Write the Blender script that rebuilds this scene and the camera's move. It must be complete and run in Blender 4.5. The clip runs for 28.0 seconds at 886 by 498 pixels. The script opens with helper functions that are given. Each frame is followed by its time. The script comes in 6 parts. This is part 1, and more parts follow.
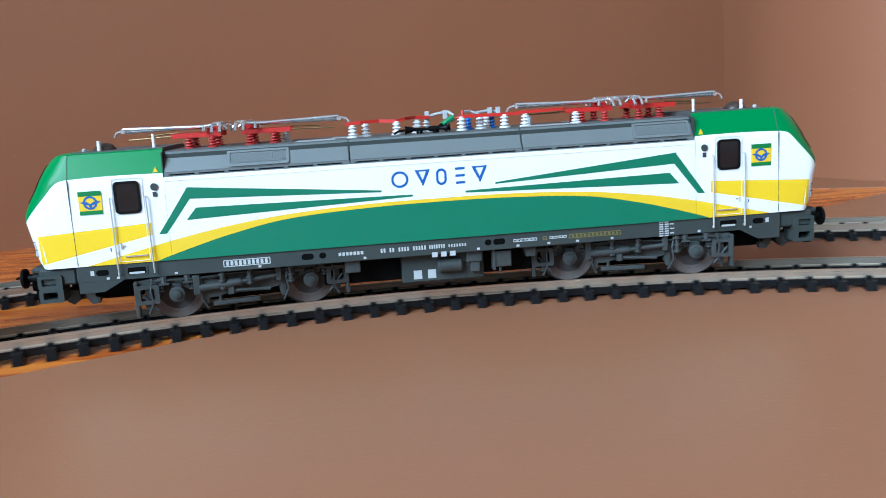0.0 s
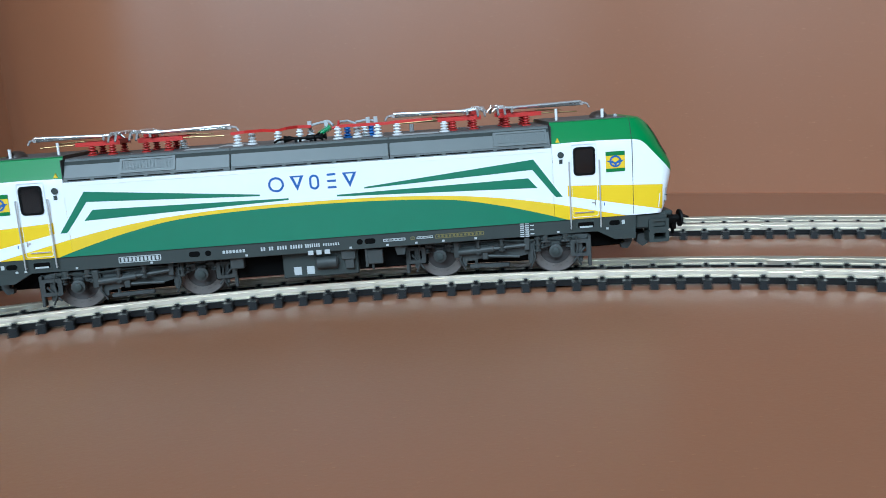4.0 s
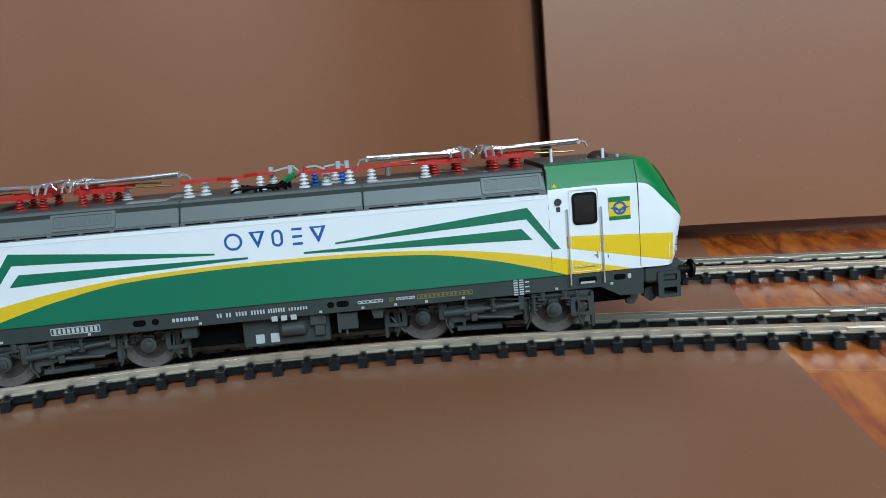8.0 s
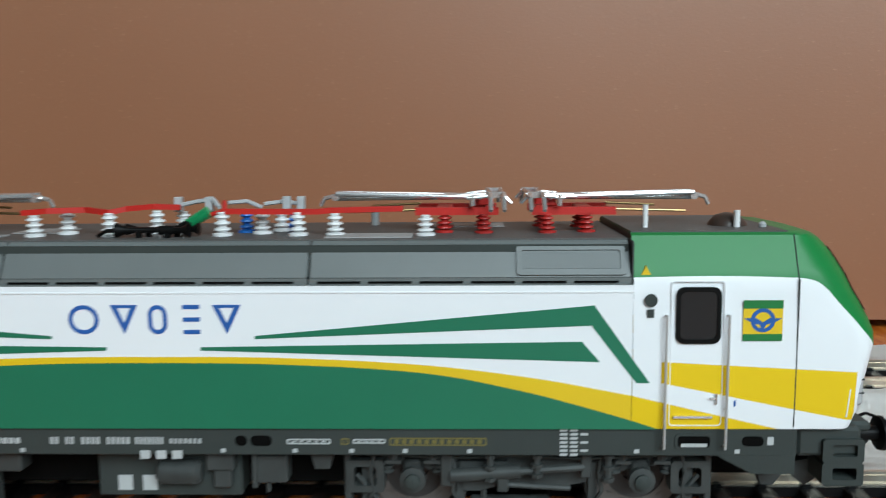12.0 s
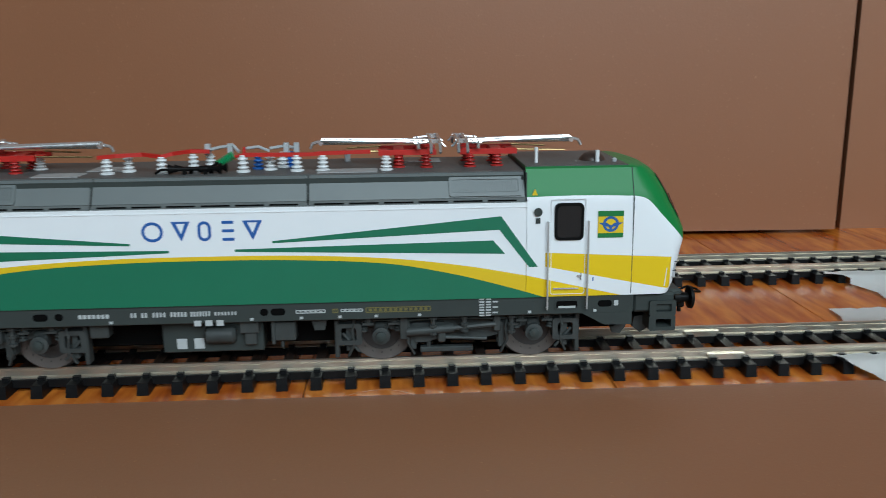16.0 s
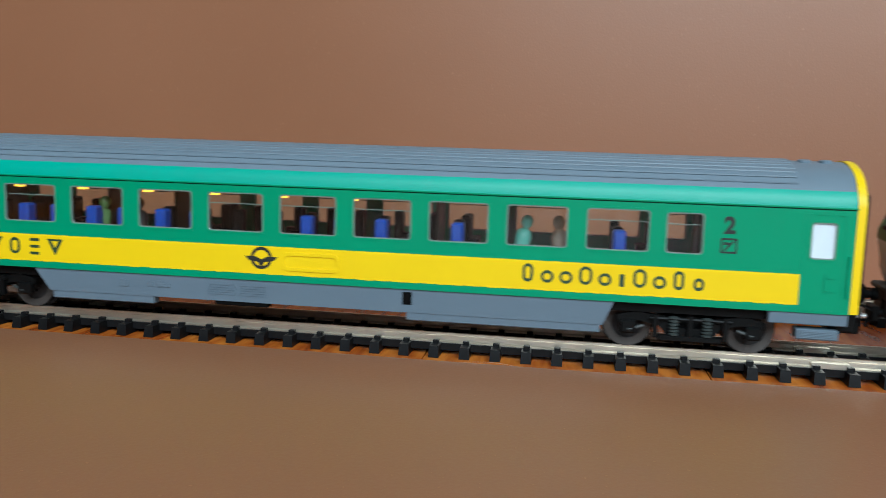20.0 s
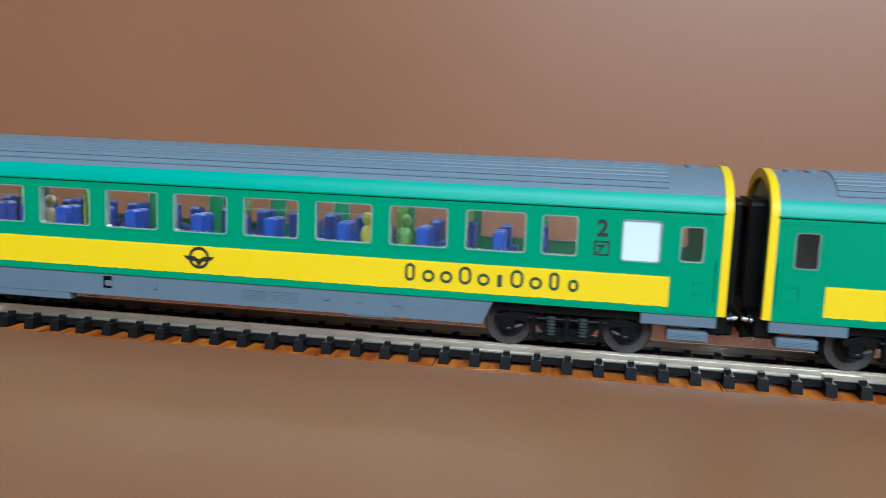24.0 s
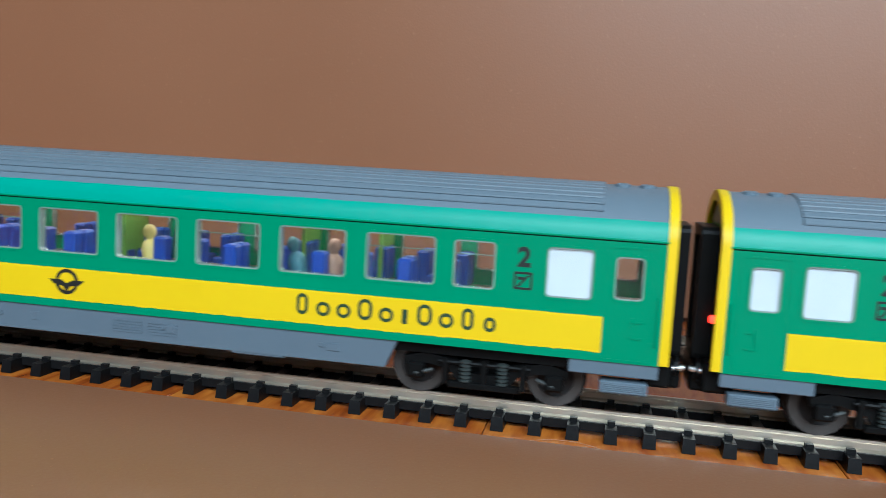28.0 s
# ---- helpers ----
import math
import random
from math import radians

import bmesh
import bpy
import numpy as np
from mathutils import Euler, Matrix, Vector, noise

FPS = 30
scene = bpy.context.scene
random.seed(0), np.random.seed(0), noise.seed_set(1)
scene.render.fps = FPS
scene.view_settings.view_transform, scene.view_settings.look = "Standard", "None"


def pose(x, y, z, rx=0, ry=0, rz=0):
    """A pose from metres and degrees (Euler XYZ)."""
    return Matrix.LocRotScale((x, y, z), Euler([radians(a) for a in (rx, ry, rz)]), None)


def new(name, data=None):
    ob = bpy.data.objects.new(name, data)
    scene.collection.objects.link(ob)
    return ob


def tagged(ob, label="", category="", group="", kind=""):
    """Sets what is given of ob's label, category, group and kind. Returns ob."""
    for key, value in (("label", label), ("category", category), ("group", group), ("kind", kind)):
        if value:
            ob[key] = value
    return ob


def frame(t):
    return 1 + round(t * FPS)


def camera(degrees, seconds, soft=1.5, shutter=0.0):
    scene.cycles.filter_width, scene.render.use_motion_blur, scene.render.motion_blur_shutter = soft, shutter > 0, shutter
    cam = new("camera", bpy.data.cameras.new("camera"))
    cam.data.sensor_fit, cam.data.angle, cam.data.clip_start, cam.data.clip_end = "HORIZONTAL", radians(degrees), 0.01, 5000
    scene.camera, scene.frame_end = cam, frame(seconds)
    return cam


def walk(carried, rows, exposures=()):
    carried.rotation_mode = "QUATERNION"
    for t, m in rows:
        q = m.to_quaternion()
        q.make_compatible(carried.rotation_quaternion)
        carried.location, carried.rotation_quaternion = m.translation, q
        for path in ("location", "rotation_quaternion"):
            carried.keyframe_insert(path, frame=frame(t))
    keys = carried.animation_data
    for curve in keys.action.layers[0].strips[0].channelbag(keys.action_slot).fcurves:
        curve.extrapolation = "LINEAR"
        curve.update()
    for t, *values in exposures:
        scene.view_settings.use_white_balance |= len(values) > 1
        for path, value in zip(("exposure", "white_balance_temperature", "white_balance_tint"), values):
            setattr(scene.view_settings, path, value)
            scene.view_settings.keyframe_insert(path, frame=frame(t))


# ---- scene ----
cam = camera(55.73, 28.0, soft=0.45, shutter=0.4)
# seconds, x, y, z, yaw, pitch, roll
ROWS = [
    (0.0, -0.1157, -0.3883, 0.0516, 85.57, -9.89, 3.59),
    (0.5, -0.1108, -0.3679, 0.0520, 81.69, -9.09, 3.56),
    (1.0, -0.1054, -0.3564, 0.0523, 77.97, -9.26, 3.50),
    (1.5, -0.0993, -0.3476, 0.0530, 73.41, -9.71, 3.30),
    (2.0, -0.0896, -0.3329, 0.0538, 69.41, -10.18, 3.17),
    (2.5, -0.0817, -0.3216, 0.0545, 64.89, -10.50, 3.17),
    (3.0, -0.0744, -0.3085, 0.0553, 59.59, -10.35, 3.49),
    (3.5, -0.0646, -0.2933, 0.0558, 55.12, -10.50, 3.78),
    (4.0, -0.0570, -0.2816, 0.0563, 50.18, -10.80, 3.81),
    (4.5, -0.0505, -0.2728, 0.0568, 44.61, -10.66, 3.84),
    (6.5, -0.0420, -0.2512, 0.0614, 20.56, -10.79, 4.19),
    (7.0, -0.0322, -0.2423, 0.0618, 17.20, -10.69, 4.19),
    (7.5, -0.0193, -0.2334, 0.0617, 13.89, -10.37, 4.38),
    (8.0, -0.0019, -0.2281, 0.0614, 10.73, -9.59, 4.56),
    (8.5, 0.0227, -0.2202, 0.0645, 8.98, -9.13, 4.61),
    (9.0, 0.0611, -0.2052, 0.0660, 8.47, -8.51, 4.30),
    (9.5, 0.0819, -0.1964, 0.0660, 6.23, -8.42, 3.49),
    (10.0, 0.1064, -0.1822, 0.0683, 4.86, -8.73, 2.66),
    (10.5, 0.1262, -0.1650, 0.0676, 2.95, -10.51, 2.12),
    (11.0, 0.1414, -0.1613, 0.0624, 1.91, -9.15, 0.69),
    (11.5, 0.1534, -0.1557, 0.0614, -0.18, -9.63, -0.00),
    (12.0, 0.1951, -0.1356, 0.0576, 1.41, -7.08, 0.40),
    (12.5, 0.2384, -0.1280, 0.0575, -1.78, -6.82, 0.25),
    (13.0, 0.2870, -0.1361, 0.0566, -1.46, -8.00, 0.63),
    (13.5, 0.3162, -0.1415, 0.0529, -0.28, -7.28, 0.20),
    (15.5, 0.4239, -0.1825, 0.0619, -2.52, -13.79, 0.89),
    (16.0, 0.4380, -0.1932, 0.0690, -3.19, -13.18, 0.56),
    (16.5, 0.4566, -0.2144, 0.0634, -3.24, -11.76, 0.13),
    (17.0, 0.4723, -0.2245, 0.0606, -4.26, -11.05, -0.05),
    (17.5, 0.4842, -0.2354, 0.0471, -4.14, -9.04, 0.02),
    (18.0, 0.4890, -0.2423, 0.0468, -2.54, -8.11, 0.34),
    (18.5, 0.4743, -0.2295, 0.0464, 0.49, -7.41, -0.22),
    (19.0, 0.4523, -0.2159, 0.0510, 4.69, -8.77, -0.94),
    (19.5, 0.4524, -0.2174, 0.0506, 7.79, -8.22, -1.56),
    (20.0, 0.4520, -0.2191, 0.0488, 9.06, -7.22, -1.81),
    (20.5, 0.4522, -0.2209, 0.0460, 10.28, -6.54, -1.99),
    (21.0, 0.4522, -0.2222, 0.0426, 10.62, -5.39, -2.26),
    (21.5, 0.4522, -0.2216, 0.0451, 10.85, -6.06, -2.31),
    (23.5, 0.4497, -0.2198, 0.0517, 10.05, -7.78, -2.43),
    (24.0, 0.4510, -0.2187, 0.0515, 9.68, -7.53, -2.33),
    (24.5, 0.4512, -0.2191, 0.0501, 9.63, -7.15, -2.55),
    (25.0, 0.4513, -0.2197, 0.0492, 9.99, -6.59, -2.69),
    (25.5, 0.4503, -0.2184, 0.0484, 9.42, -6.21, -2.99),
    (26.0, 0.4423, -0.1989, 0.0463, 8.69, -5.27, -3.21),
    (26.5, 0.4336, -0.1852, 0.0458, 7.71, -4.21, -3.41),
    (27.0, 0.4371, -0.1825, 0.0489, 9.75, -4.97, -3.33),
    (27.5, 0.4375, -0.1829, 0.0505, 10.45, -5.65, -3.13),
    (28.0, 0.4379, -0.1835, 0.0500, 11.36, -5.99, -3.32),
]
EXPOSURES = [(0, 1.22, 5200, 7), (1, 0.95, 5225, 6), (2, 0.84, 5250, 6), (4.5, 0.48, 5450, 6), (7, 0.1, 5700, 5), (9, 0.06, 5800, 5), (11, 0.0, 5900, 5), (13, 0.1, 6700, 10), (16, -0.36, 6150, 8), (18, -0.14, 6200, 9), (20, 0.16, 6100, 9), (21.5, 0.18, 5950, 9), (24, 0.24, 5750, 9), (28, 0.22, 5850, 9)]
walk(cam, [(t, pose(x, y, z, 90 + pitch, roll, yaw)) for t, x, y, z, yaw, pitch, roll in ROWS], EXPOSURES)

# the track's middle line: straight along x from BEND on, an arc of radius RADIUS before it
BEND, RADIUS = 0.0091, 0.3639
# the engine's way along the track: seconds, metres
RUN = [
    (0.0, -0.5731),
    (0.5, -0.5417),
    (1.0, -0.5117),
    (1.5, -0.4810),
    (2.0, -0.4499),
    (2.5, -0.4196),
    (3.0, -0.3888),
    (3.5, -0.3591),
    (4.0, -0.3291),
    (4.5, -0.2992),
    (6.5, -0.1820),
    (7.0, -0.1520),
    (7.5, -0.1210),
    (8.0, -0.0909),
    (8.5, -0.0608),
    (9.0, -0.0304),
    (9.5, 0.0000),
    (10.0, 0.0304),
    (10.5, 0.0606),
    (11.0, 0.0903),
    (11.5, 0.1199),
    (12.0, 0.1498),
    (12.5, 0.1803),
    (13.0, 0.2112),
    (13.5, 0.2429),
    (15.5, 0.3660),
    (16.0, 0.3961),
    (16.5, 0.4259),
    (17.0, 0.4556),
    (17.5, 0.4857),
    (18.0, 0.5155),
    (18.5, 0.5453),
    (19.0, 0.5756),
    (19.5, 0.6055),
    (20.0, 0.6355),
    (20.5, 0.6658),
    (21.0, 0.6951),
    (21.5, 0.7254),
    (23.5, 0.8459),
    (24.0, 0.8760),
    (24.5, 0.9058),
    (25.0, 0.9353),
    (25.5, 0.9656),
    (26.0, 0.9973),
    (26.5, 1.0262),
    (27.0, 1.0556),
    (27.5, 1.0849),
    (28.0, 1.1145),
]

# ---- light: a daylit room, its window behind and to one side of the film's eye ----
world = bpy.data.worlds.new("world")
scene.world = world
world.use_nodes = True
sky = world.node_tree.nodes.new("ShaderNodeTexSky")
sky.sky_type, sky.sun_disc, sky.sun_elevation, sky.sun_rotation = "NISHITA", False, radians(35), radians(150)
world.node_tree.links.new(sky.outputs[0], world.node_tree.nodes["Background"].inputs[0])
world.node_tree.nodes["Background"].inputs[1].default_value = 0.12
lamp = new("window_light", bpy.data.lights.new("window_light", "AREA"))
lamp.data.shape, lamp.data.size, lamp.data.size_y, lamp.data.energy = "RECTANGLE", 1.5, 0.9, 41
lamp.data.color = (0.80, 0.97, 1.03)
lamp.matrix_world = pose(0.9, -1.27, 0.98, 90, 0, 0) @ pose(0, 0, 0, -20, 0, 0)

MM = 0.001


# ---- materials ----
def material(name, rgb, rough=0.5, metal=0.0, rgb2=None, scale=40.0, detail=4.0, bump=0.0, bump_scale=300.0, spec=0.5, coat=0.0, speck=None):
    """A painted, printed or moulded surface: two colours mixed by noise, with fine relief and uneven gloss."""
    m = bpy.data.materials.new(name)
    m.use_nodes = True
    nodes, links = m.node_tree.nodes, m.node_tree.links
    b = nodes["Principled BSDF"]
    b.inputs["Base Color"].default_value = (*rgb, 1)
    b.inputs["Roughness"].default_value = rough
    b.inputs["Metallic"].default_value = metal
    b.inputs["Specular IOR Level"].default_value = spec
    b.inputs["Coat Weight"].default_value = coat
    tc = nodes.new("ShaderNodeTexCoord")
    n1 = nodes.new("ShaderNodeTexNoise")
    n1.inputs["Scale"].default_value, n1.inputs["Detail"].default_value = scale, detail
    links.new(tc.outputs["Object"], n1.inputs["Vector"])
    mix = nodes.new("ShaderNodeMix")
    mix.data_type = "RGBA"
    mix.inputs[6].default_value = (*rgb, 1)
    mix.inputs[7].default_value = (*(rgb2 or [c * 0.86 for c in rgb]), 1)
    links.new(n1.outputs["Fac"], mix.inputs[0])
    out = mix.outputs[2]
    n2 = nodes.new("ShaderNodeTexNoise")
    n2.inputs["Scale"].default_value, n2.inputs["Detail"].default_value = bump_scale, 5
    links.new(tc.outputs["Object"], n2.inputs["Vector"])
    if speck:
        ramp = nodes.new("ShaderNodeValToRGB")
        ramp.color_ramp.elements[0].position, ramp.color_ramp.elements[1].position = 0.66, 0.74
        links.new(n2.outputs["Fac"], ramp.inputs[0])
        mix2 = nodes.new("ShaderNodeMix")
        mix2.data_type = "RGBA"
        mix2.inputs[7].default_value = (*speck, 1)
        links.new(ramp.outputs[0], mix2.inputs[0])
        links.new(out, mix2.inputs[6])
        out = mix2.outputs[2]
    links.new(out, b.inputs["Base Color"])
    rr = nodes.new("ShaderNodeMapRange")
    rr.inputs[3].default_value, rr.inputs[4].default_value = rough * 0.85, min(1.0, rough * 1.15)
    links.new(n2.outputs["Fac"], rr.inputs[0])
    links.new(rr.outputs[0], b.inputs["Roughness"])
    if bump:
        bp = nodes.new("ShaderNodeBump")
        bp.inputs["Strength"].default_value, bp.inputs["Distance"].default_value = 1.0, bump * MM
        links.new(n2.outputs["Fac"], bp.inputs["Height"])
        links.new(bp.outputs[0], b.inputs["Normal"])
    return m


def glowing(name, rgb, strength):
    m = bpy.data.materials.new(name)
    m.use_nodes = True
    b = m.node_tree.nodes["Principled BSDF"]
    b.inputs["Base Color"].default_value = (*rgb, 1)
    b.inputs["Emission Color"].default_value = (*rgb, 1)
    b.inputs["Emission Strength"].default_value = strength
    return m


def glass(name, tint=(0.95, 0.97, 0.97), rough=0.02):
    m = bpy.data.materials.new(name)
    m.use_nodes = True
    nodes, links = m.node_tree.nodes, m.node_tree.links
    out = nodes["Material Output"]
    nodes.remove(nodes["Principled BSDF"])
    clear, gloss, mix, fr = (nodes.new("ShaderNode" + k) for k in ("BsdfTransparent", "BsdfGlossy", "MixShader", "Fresnel"))
    clear.inputs[0].default_value = (*tint, 1)
    gloss.inputs["Roughness"].default_value = rough
    fr.inputs[0].default_value = 1.45
    links.new(fr.outputs[0], mix.inputs[0])
    links.new(clear.outputs[0], mix.inputs[1])
    links.new(gloss.outputs[0], mix.inputs[2])
    links.new(mix.outputs[0], out.inputs[0])
    return m


def wood_material(name, dark, mid, light):
    """Varnished parquet: long grain along y, each board with its own tone and figure."""
    m = bpy.data.materials.new(name)
    m.use_nodes = True
    nodes, links = m.node_tree.nodes, m.node_tree.links
    b = nodes["Principled BSDF"]
    tc, info = nodes.new("ShaderNodeTexCoord"), nodes.new("ShaderNodeObjectInfo")
    shift = nodes.new("ShaderNodeVectorMath")
    shift.operation = "MULTIPLY_ADD"
    comb = nodes.new("ShaderNodeCombineXYZ")
    for i in range(3):
        links.new(info.outputs["Random"], comb.inputs[i])
    shift.inputs[1].default_value = (7.0, 5.0, 3.0)
    links.new(comb.outputs[0], shift.inputs[0])
    links.new(tc.outputs["Object"], shift.inputs[2])
    mp = nodes.new("ShaderNodeMapping")
    mp.inputs["Scale"].default_value = (1.0, 0.16, 1.0)
    links.new(shift.outputs[0], mp.inputs["Vector"])
    n1 = nodes.new("ShaderNodeTexNoise")
    n1.inputs["Scale"].default_value, n1.inputs["Detail"].default_value, n1.inputs["Distortion"].default_value = 90, 6, 1.6
    links.new(mp.outputs[0], n1.inputs["Vector"])
    n3 = nodes.new("ShaderNodeTexNoise")
    n3.inputs["Scale"].default_value, n3.inputs["Detail"].default_value = 520, 5
    links.new(mp.outputs[0], n3.inputs["Vector"])
    add = nodes.new("ShaderNodeMath")
    add.operation = "MULTIPLY_ADD"
    add.inputs[1].default_value = 0.5
    links.new(n3.outputs["Fac"], add.inputs[0])
    links.new(n1.outputs["Fac"], add.inputs[2])
    tone = nodes.new("ShaderNodeMath")
    tone.operation = "MULTIPLY_ADD"
    tone.inputs[1].default_value, tone.inputs[2].default_value = 0.16, -0.25
    links.new(info.outputs["Random"], tone.inputs[0])
    # flamed figure: slanting bands, broken up, and stronger on some boards
    turn = nodes.new("ShaderNodeMapping")
    turn.inputs["Rotation"].default_value = (0, 0, radians(38))
    turn.inputs["Scale"].default_value = (1.3, 0.22, 1.0)
    links.new(shift.outputs[0], turn.inputs["Vector"])
    fig = nodes.new("ShaderNodeTexNoise")
    fig.inputs["Scale"].default_value, fig.inputs["Detail"].default_value, fig.inputs["Distortion"].default_value = 62, 7, 2.2
    links.new(turn.outputs[0], fig.inputs["Vector"])
    flame = nodes.new("ShaderNodeMath")
    flame.operation = "MULTIPLY_ADD"
    flame.inputs[1].default_value = 0.62
    links.new(fig.outputs["Fac"], flame.inputs[0])
    half = nodes.new("ShaderNodeMath")
    half.operation = "MULTIPLY_ADD"
    half.inputs[1].default_value, half.inputs[2].default_value = 0.62, -0.13
    links.new(add.outputs[0], half.inputs[0])
    links.new(half.outputs[0], flame.inputs[2])
    tot = nodes.new("ShaderNodeMath")
    links.new(flame.outputs[0], tot.inputs[0])
    links.new(tone.outputs[0], tot.inputs[1])
    ramp = nodes.new("ShaderNodeValToRGB")
    e = ramp.color_ramp.elements
    e[0].position, e[0].color = 0.20, (*dark, 1)
    e[1].position, e[1].color = 0.60, (*light, 1)
    k = ramp.color_ramp.elements.new(0.38)
    k.color = (*mid, 1)
    links.new(tot.outputs[0], ramp.inputs[0])
    links.new(ramp.outputs[0], b.inputs["Base Color"])
    b.inputs["Roughness"].default_value = 0.25
    b.inputs["Specular IOR Level"].default_value = 0.35
    b.inputs["Coat Weight"].default_value = 0.15
    b.inputs["Coat Roughness"].default_value = 0.25
    bp = nodes.new("ShaderNodeBump")
    bp.inputs["Strength"].default_value, bp.inputs["Distance"].default_value = 0.6, 0.0001
    links.new(n3.outputs["Fac"], bp.inputs["Height"])
    links.new(bp.outputs[0], b.inputs["Normal"])
    return m


CARD = material("brown_card", (0.285, 0.117, 0.056), 0.42, rgb2=(0.250, 0.100, 0.047), scale=11, bump=0.035, bump_scale=1100, spec=0.55, speck=(0.36, 0.165, 0.085))
SCRATCH = material("worn_varnish", (0.55, 0.30, 0.18), 0.6)
CARD_EDGE = material("card_edge", (0.10, 0.055, 0.035), 0.8)
WOOD = wood_material("parquet", (0.11, 0.015, 0.003), (0.40, 0.080, 0.009), (0.64, 0.195, 0.026))
PAPER = material("white_tissue", (0.90, 0.88, 0.85), 0.8, rgb2=(0.80, 0.79, 0.77), scale=60, bump=0.25, bump_scale=220)
PLASTER = material("room_plaster", (0.50, 0.48, 0.45), 0.9, scale=3, bump=0.3, bump_scale=60)
CEILING = material("ceiling_paint", (0.82, 0.82, 0.80), 0.9, scale=3)
RAIL = material("nickel_silver", (0.72, 0.66, 0.56), 0.3, 0.88, rgb2=(0.58, 0.52, 0.43), scale=120, bump=0.006, bump_scale=1500)
TIE = material("black_plastic_tie", (0.004, 0.004, 0.0045), 0.4, rgb2=(0.009, 0.009, 0.0095), scale=300, bump=0.03, bump_scale=2500, spec=0.16)
WHITE = material("white_paint", (0.78, 0.795, 0.81), 0.34, rgb2=(0.74, 0.755, 0.775), scale=90, bump=0.006, bump_scale=2500)
GREEN = material("livery_green", (0.012, 0.155, 0.082), 0.4, rgb2=(0.010, 0.138, 0.072), scale=150, bump=0.008, bump_scale=3000)
HOOD = material("hood_green", (0.012, 0.175, 0.042), 0.32, rgb2=(0.010, 0.150, 0.036), scale=90, bump=0.006, bump_scale=2500)
YELLOW = material("livery_yellow", (0.74, 0.50, 0.012), 0.4, rgb2=(0.68, 0.45, 0.010), scale=120, bump=0.006, bump_scale=2500)
SOLE = material("dark_grey_frame", (0.044, 0.053, 0.050), 0.5, rgb2=(0.034, 0.040, 0.038), scale=150, bump=0.02, bump_scale=2500, spec=0.2)
ROOF = material("roof_grey", (0.142, 0.156, 0.154), 0.42, rgb2=(0.120, 0.132, 0.130), scale=150, bump=0.015, bump_scale=2500, spec=0.4)
DECK = material("roof_deck_grey", (0.095, 0.093, 0.090), 0.5, rgb2=(0.074, 0.072, 0.070), scale=120, bump=0.03, bump_scale=2000, spec=0.3)
SLOT = material("dark_slot", (0.003, 0.003, 0.003), 0.6, spec=0.05)
BLACK = material("black_plastic", (0.003, 0.003, 0.003), 0.42, rgb2=(0.006, 0.006, 0.006), scale=200, bump=0.03, bump_scale=2500, spec=0.1)
GEAR = material("running_gear_grey", (0.062, 0.068, 0.066), 0.5, rgb2=(0.022, 0.024, 0.023), scale=200, bump=0.04, bump_scale=2500, spec=0.3)
WHEEL = material("worn_wheel_steel", (0.070, 0.062, 0.059), 0.5, 0.1, rgb2=(0.040, 0.035, 0.033), scale=300, bump=0.03, bump_scale=2000, spec=0.2)
TYRE = material("worn_tyre", (0.150, 0.132, 0.122), 0.42, 0.2, rgb2=(0.085, 0.073, 0.066), scale=300, spec=0.3)
DARK_WHEEL = material("dark_wheel", (0.026, 0.023, 0.022), 0.5, 0.1, rgb2=(0.014, 0.012, 0.012), scale=300, bump=0.03, bump_scale=2000, spec=0.2)
DARK_TYRE = material("dark_tyre", (0.085, 0.074, 0.068), 0.42, 0.2, rgb2=(0.045, 0.038, 0.034), scale=300, spec=0.3)
RED = material("signal_red", (0.50, 0.018, 0.012), 0.42, rgb2=(0.42, 0.014, 0.010), scale=300)
INSUL = material("white_insulator", (0.74, 0.74, 0.74), 0.4, scale=300)
INSUL_RED = material("red_insulator", (0.42, 0.020, 0.016), 0.45, scale=300)
BLUE = material("blue_insulator", (0.02, 0.15, 0.50), 0.4, scale=300)
COIL = material("green_coil", (0.015, 0.28, 0.10), 0.35, scale=300)
CHROME = material("chrome", (0.80, 0.80, 0.80), 0.24, 0.8, rgb2=(0.6, 0.6, 0.6), scale=200)
HANDRAIL = material("brushed_handrail", (0.55, 0.55, 0.55), 0.4, 0.4, scale=200)
BRASS = material("dull_brass", (0.35, 0.24, 0.11), 0.35, 1.0, scale=200)
GREYFIT = material("light_grey_fitting", (0.42, 0.43, 0.44), 0.4, scale=200)
INK_BLUE = material("blue_print", (0.015, 0.10, 0.36), 0.4, scale=300)
INK_WHITE = material("white_print", (0.46, 0.48, 0.48), 0.5, scale=300)
INK_YELLOW = material("dull_yellow_print", (0.15, 0.125, 0.03), 0.5, scale=300)
INK_DARK = material("dark_green_print", (0.010, 0.045, 0.020), 0.5, scale=300)
INK_BLACK = material("black_print", (0.012, 0.014, 0.013), 0.5, scale=300)
PLATE = material("roof_plate", (0.38, 0.37, 0.36), 0.6, rgb2=(0.26, 0.25, 0.25), scale=500, bump=0.04, bump_scale=2500)
DOME = material("brown_dome", (0.045, 0.028, 0.022), 0.4, scale=200)
COACH = material("coach_green", (0.001, 0.252, 0.120), 0.42, rgb2=(0.002, 0.220, 0.104), scale=60, bump=0.06, bump_scale=420, spec=0.25)
TEAL = material("coach_teal", (0.001, 0.33, 0.235), 0.42, rgb2=(0.002, 0.29, 0.205), scale=70, bump=0.14, bump_scale=260, spec=0.35)
